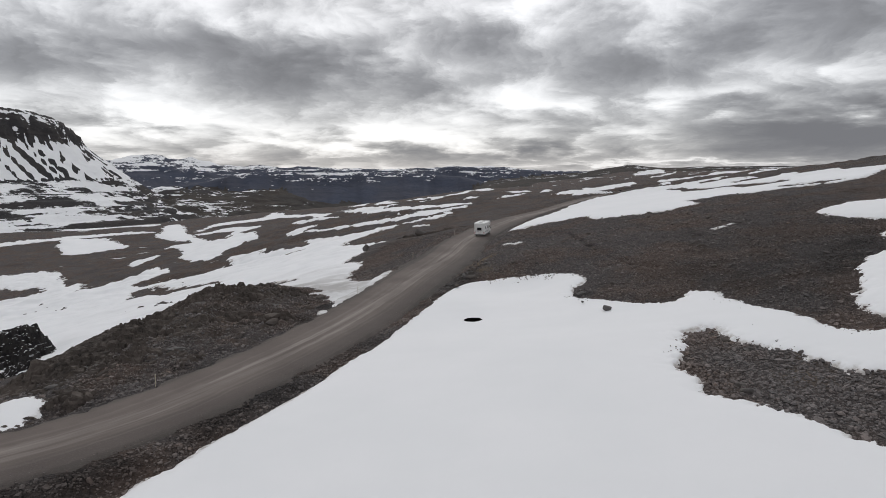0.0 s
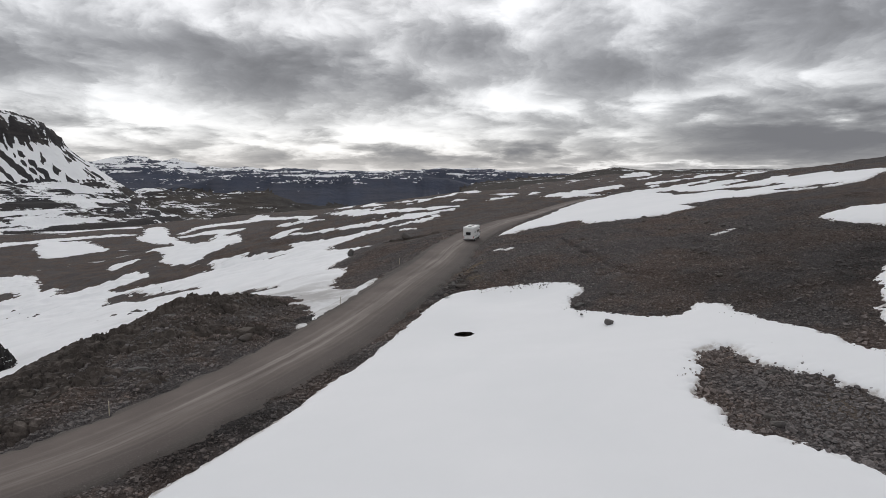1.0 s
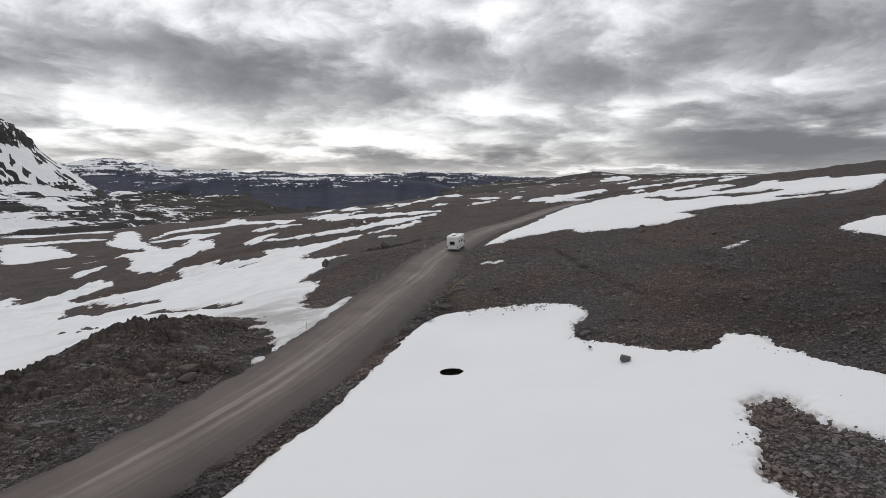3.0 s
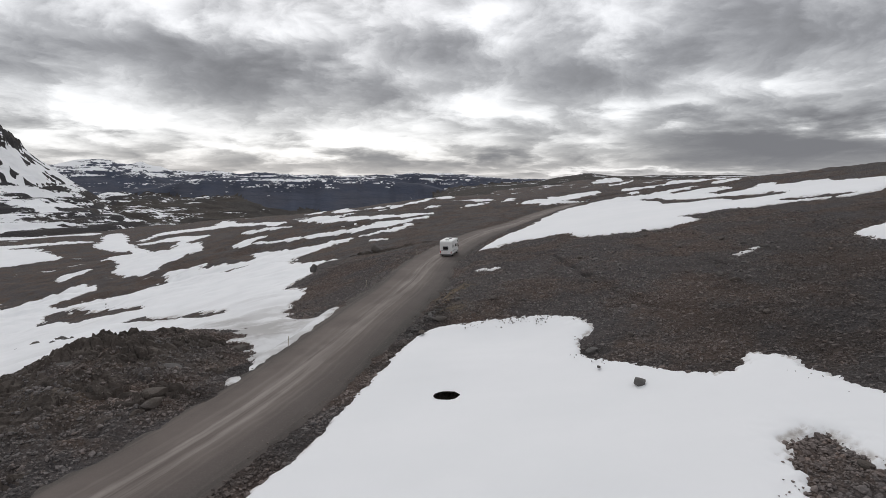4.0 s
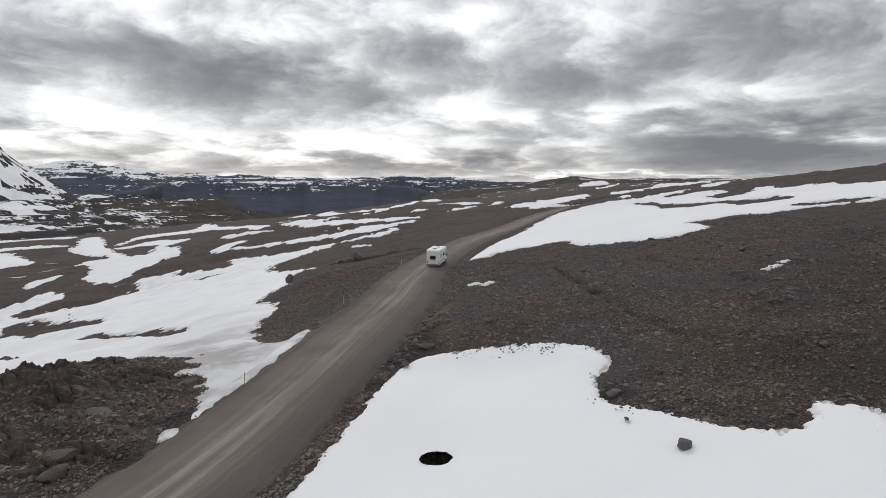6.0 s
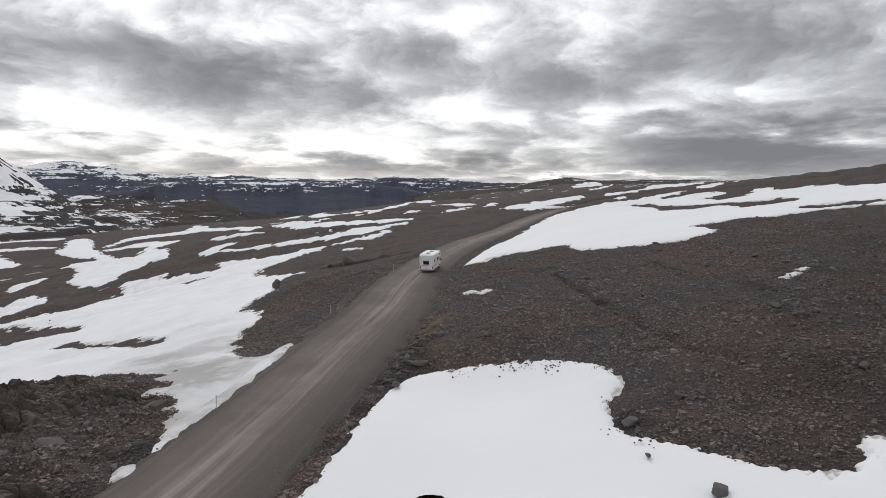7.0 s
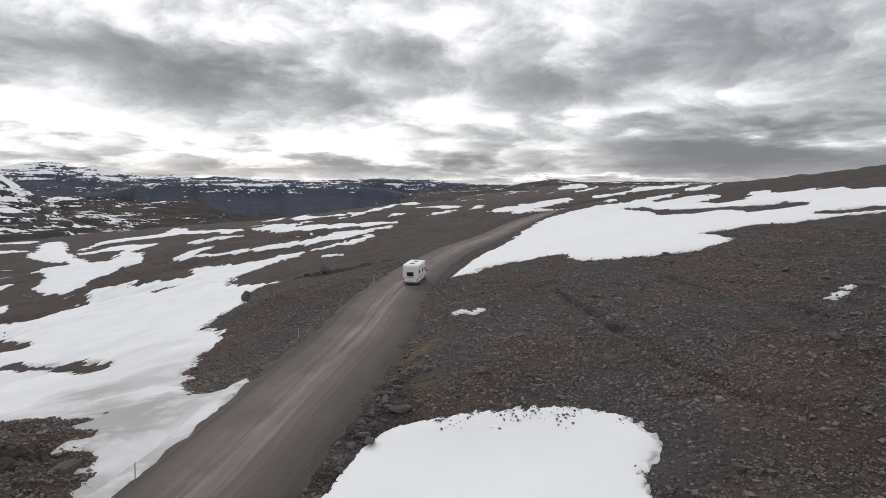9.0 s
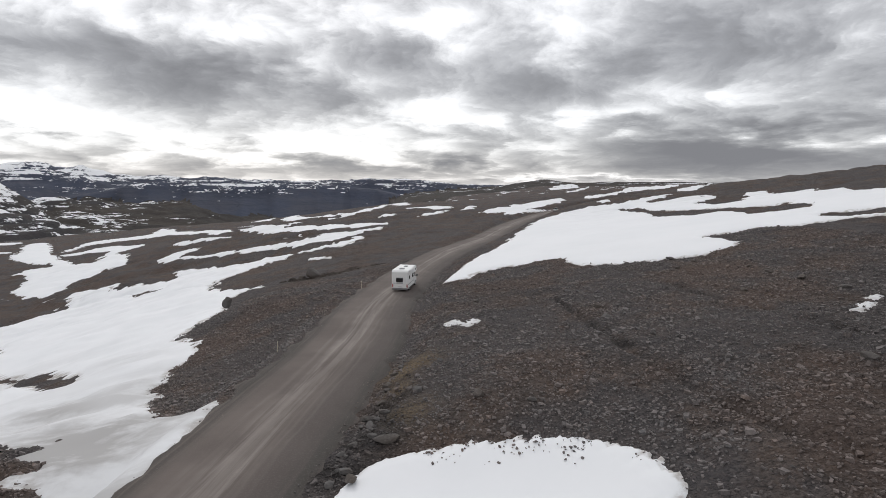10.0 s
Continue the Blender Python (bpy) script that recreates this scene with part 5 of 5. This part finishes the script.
def block(sx, sy, sz, at, bevel=0.0, segments=2):
    bm = bmesh.new()
    bmesh.ops.create_cube(bm, size=1.0, matrix=Matrix.Translation(at) @ Matrix.Diagonal((sx, sy, sz, 1)))
    if bevel:
        bmesh.ops.bevel(bm, geom=bm.edges[:], offset=bevel, segments=segments, affect="EDGES", profile=0.5)
    return bm


def drum(radius, depth, at, axis="X", sides=28, bevel=0.0):
    bm = bmesh.new()
    turn = {"X": Matrix.Rotation(radians(90), 4, "Y"), "Y": Matrix.Rotation(radians(90), 4, "X"), "Z": Matrix.Identity(4)}[axis]
    bmesh.ops.create_cone(bm, cap_ends=True, segments=sides, radius1=radius, radius2=radius, depth=depth, matrix=Matrix.Translation(at) @ turn)
    if bevel:
        rims = [e for e in bm.edges if len(e.link_faces) == 2 and e.calc_face_angle() > 1.0]
        bmesh.ops.bevel(bm, geom=rims, offset=bevel, segments=2, affect="EDGES", profile=0.5)
    return bm


def extruded(outline, half, bevel):
    """A side outline (y, z) drawn out to both sides, with rounded edges."""
    bm = bmesh.new()
    face = bm.faces.new([bm.verts.new((-half, y, z)) for y, z in outline])
    grown = bmesh.ops.extrude_face_region(bm, geom=[face])
    bmesh.ops.translate(bm, verts=[v for v in grown["geom"] if isinstance(v, bmesh.types.BMVert)], vec=(2 * half, 0, 0))
    bmesh.ops.recalc_face_normals(bm, faces=bm.faces)
    bmesh.ops.bevel(bm, geom=bm.edges[:], offset=bevel, segments=3, affect="EDGES", profile=0.5)
    return bm


# ---- the motorhome on the road ----
def motorhome(x, y, turn):
    white = plain("white_coachwork", (0.80, 0.80, 0.79), 0.35, 0, 0.5, 0.10, 2.0)
    dark = plain("tinted_glass", (0.012, 0.013, 0.015), 0.08, 0, 0.6, 0.05)
    black = plain("black_rubber", (0.02, 0.02, 0.02), 0.8, 0, 0.3, 0.3)
    grey = plain("grey_plastic", (0.16, 0.16, 0.16), 0.6, 0, 0.4)
    steel = plain("wheel_steel", (0.45, 0.45, 0.45), 0.4, 0.6)
    red = plain("red_lens", (0.35, 0.015, 0.012), 0.25)
    trim = plain("grey_stripe", (0.30, 0.31, 0.33), 0.45)
    d, rise, _ = road_at(np.array([x * 1.0]), np.array([y * 1.0]))
    van = new("motorhome")
    van.matrix_world = pose(x, y, float(rise[0]) + 0.08, 1.2, 0, turn)
    tagged(van, "white coachbuilt motorhome with a sleeping pod over the cab", "motorhome")
    # local axes: y forwards, x to the right
    body = part("body", extruded(((-3.15, 0.42), (1.15, 0.42), (1.15, 1.9), (2.25, 1.98), (2.55, 2.2), (2.42, 2.72), (1.9, 2.93), (-2.95, 2.93), (-3.2, 2.7)), 1.13, 0.07), white, van)
    part("cab", extruded(((1.1, 0.42), (3.1, 0.42), (3.22, 0.72), (3.15, 1.05), (2.45, 1.25), (1.85, 1.95), (1.1, 1.95)), 0.98, 0.06), white, van)
    part("windscreen", extruded(((2.50, 1.27), (2.53, 1.30), (1.98, 1.93), (1.94, 1.92)), 0.82, 0.008), dark, van, "dark windscreen")
    for s in (-1, 1):
        part("cab_window", block(0.03, 0.75, 0.5, (s * 0.985, 1.55, 1.55), 0.012), dark, van, "dark cab side window")
        mirror = part("mirror", block(0.22, 0.12, 0.36, (s * 1.26, 2.2, 1.45), 0.04), grey, van, "dark wing mirror")
        part("mirror_arm", block(0.3, 0.05, 0.05, (s * 1.1, 2.2, 1.38), 0.01), grey, mirror)
        part("stripe", block(0.012, 4.0, 0.1, (s * 1.135, -1.0, 1.05), 0.004), trim, body, "grey side stripe")
        part("skirt", block(0.02, 4.2, 0.16, (s * 1.137, -1.0, 0.5), 0.006), grey, body, "grey side skirt")
        part("tail_light", block(0.14, 0.05, 0.42, (s * 0.98, -3.2, 0.85), 0.015), red, van, "red tail light")
        part("marker_light", block(0.16, 0.05, 0.08, (s * 0.88, -3.14, 2.62), 0.015), red, van, "small dark marker light high on the rear")
    frame_ = part("rear_window", block(0.98, 0.06, 0.62, (-0.05, -3.19, 1.62), 0.03), grey, van, "dark rear window in a grey frame")
    part("pane", block(0.86, 0.03, 0.50, (-0.05, -3.225, 1.62), 0.012), dark, frame_)
    for yy, zz, wide, high in ((-2.35, 1.9, 0.55, 0.5), (-0.2, 1.85, 0.8, 0.55), (1.75, 2.4, 0.55, 0.28)):
        w = part("side_window", block(0.03, wide, high, (1.14, yy, zz), 0.012), grey, van, "dark side window")
        part("pane", block(0.012, wide - 0.1, high - 0.1, (1.158, yy, zz), 0.004), dark, w)
        w = part("side_window", block(0.03, wide, high, (-1.14, yy, zz), 0.012), grey, van, "dark side window")
        part("pane", block(0.012, wide - 0.1, high - 0.1, (-1.158, yy, zz), 0.004), dark, w)
    door = part("door", block(0.03, 0.62, 1.75, (1.142, 0.72, 1.4), 0.012), white, van, "white entrance door")
    part("door_window", block(0.012, 0.4, 0.55, (1.162, 0.72, 1.85), 0.004), dark, door)
    part("door_handle", block(0.03, 0.1, 0.04, (1.17, 0.5, 1.3), 0.008), grey, door)
    hatch = part("roof_hatch", block(0.62, 0.72, 0.1, (0.0, -1.9, 2.97), 0.03), grey, van, "grey roof hatch")
    part("hatch_lid", block(0.54, 0.64, 0.05, (0.0, -1.9, 3.03), 0.02), plain("smoked_lid", (0.35, 0.35, 0.36), 0.3), hatch)
    part("roof_hatch", block(0.5, 0.5, 0.09, (0.1, 0.3, 2.97), 0.03), grey, van, "grey roof hatch")
    part("awning", block(0.14, 3.2, 0.16, (1.17, -0.9, 2.72), 0.04), white, van, "white rolled awning")
    part("bumper", block(2.1, 0.2, 0.24, (0, -3.2, 0.42), 0.05), grey, van, "grey rear bumper")
    part("front_bumper", block(1.96, 0.22, 0.3, (0, 3.15, 0.52), 0.06), grey, van, "grey front bumper")
    part("plate", block(0.5, 0.02, 0.11, (0.0, -3.23, 0.72), 0.004), plain("plate", (0.6, 0.6, 0.58), 0.5), van)
    part("stripe", block(1.3, 0.012, 0.06, (-0.25, -3.205, 1.18), 0.003), trim, body, "thin dark stripe across the rear")
    for s in (-1, 1):
        for yy in (-1.75, 2.15):
            wheel = part("wheel", drum(0.2, 0.26, (s * 0.93, yy, 0.34), sides=20), steel, van)
            part("tyre", drum(0.35, 0.22, (s * 0.92, yy, 0.34), bevel=0.04), black, wheel, "black tyre")
            part("rim", drum(0.22, 0.25, (s * 0.93, yy, 0.34), sides=20, bevel=0.01), steel, wheel, "steel rim")


motorhome(8.6, 123.2, -17.0)


# ---- marker stakes along the road ----
def stake(x, y, lean):
    z = float(wide_land(np.array([x * 1.0]), np.array([y * 1.0]))[0][0])
    ob = new("marker_stake")
    ob.matrix_world = pose(x, y, z - 0.1, lean, lean * 0.5, 20)
    tagged(ob, "thin weathered yellow wooden marker stake beside the road", "stake", "marker stakes along the road")
    part("post", block(0.06, 0.06, 1.25, (0, 0, 0.55), 0.008), STAKE, ob)
    part("cap", block(0.065, 0.065, 0.16, (0, 0, 1.1), 0.008), CAP, ob, "pale reflector band")


STAKE = plain("stake_wood", (0.46, 0.41, 0.32), 0.8, 0, 0.2, 0.4)
CAP = plain("stake_band", (0.55, 0.5, 0.4), 0.5)
for a, b, lean in ((-22.6, 43.2, 3), (2.6, 124.2, -3), (-10.9, 71.8, 2), (-5.2, 97.5, 3)):
    stake(a, b, lean)


# ---- a car far off on the road ----
def car(x, y, turn):
    paint = plain("silver_paint", (0.5, 0.51, 0.52), 0.35, 0.2)
    glass = plain("car_glass", (0.015, 0.016, 0.018), 0.1)
    rubber = plain("car_tyre", (0.02, 0.02, 0.02), 0.8)
    red = plain("car_lamp", (0.3, 0.02, 0.015), 0.3)
    z = float(road_at(np.array([x * 1.0]), np.array([y * 1.0]))[1][0]) + 0.08
    ob = new("car")
    ob.matrix_world = pose(x, y, z, 0, 0, turn)
    tagged(ob, "silver-grey estate car far off on the gravel road", "car")
    part("body", extruded(((-2.2, 0.35), (2.2, 0.35), (2.25, 0.75), (1.2, 0.98), (-2.15, 1.0), (-2.25, 0.7)), 0.9, 0.06), paint, ob)
    part("cabin", extruded(((-2.1, 0.97), (1.05, 0.97), (0.35, 1.55), (-1.75, 1.58)), 0.78, 0.05), glass, ob, "dark car windows")
    part("roof", block(1.4, 1.9, 0.06, (0, -0.7, 1.59), 0.02), paint, ob)
    for s in (-1, 1):
        part("tail_light", block(0.25, 0.05, 0.2, (s * 0.72, -2.24, 0.82), 0.02), red, ob, "red tail light")
        for yy in (-1.35, 1.4):
            part("wheel", drum(0.33, 0.2, (s * 0.82, yy, 0.33), bevel=0.03), rubber, ob, "black wheel")


car(95.0, 307.0, -34.0)
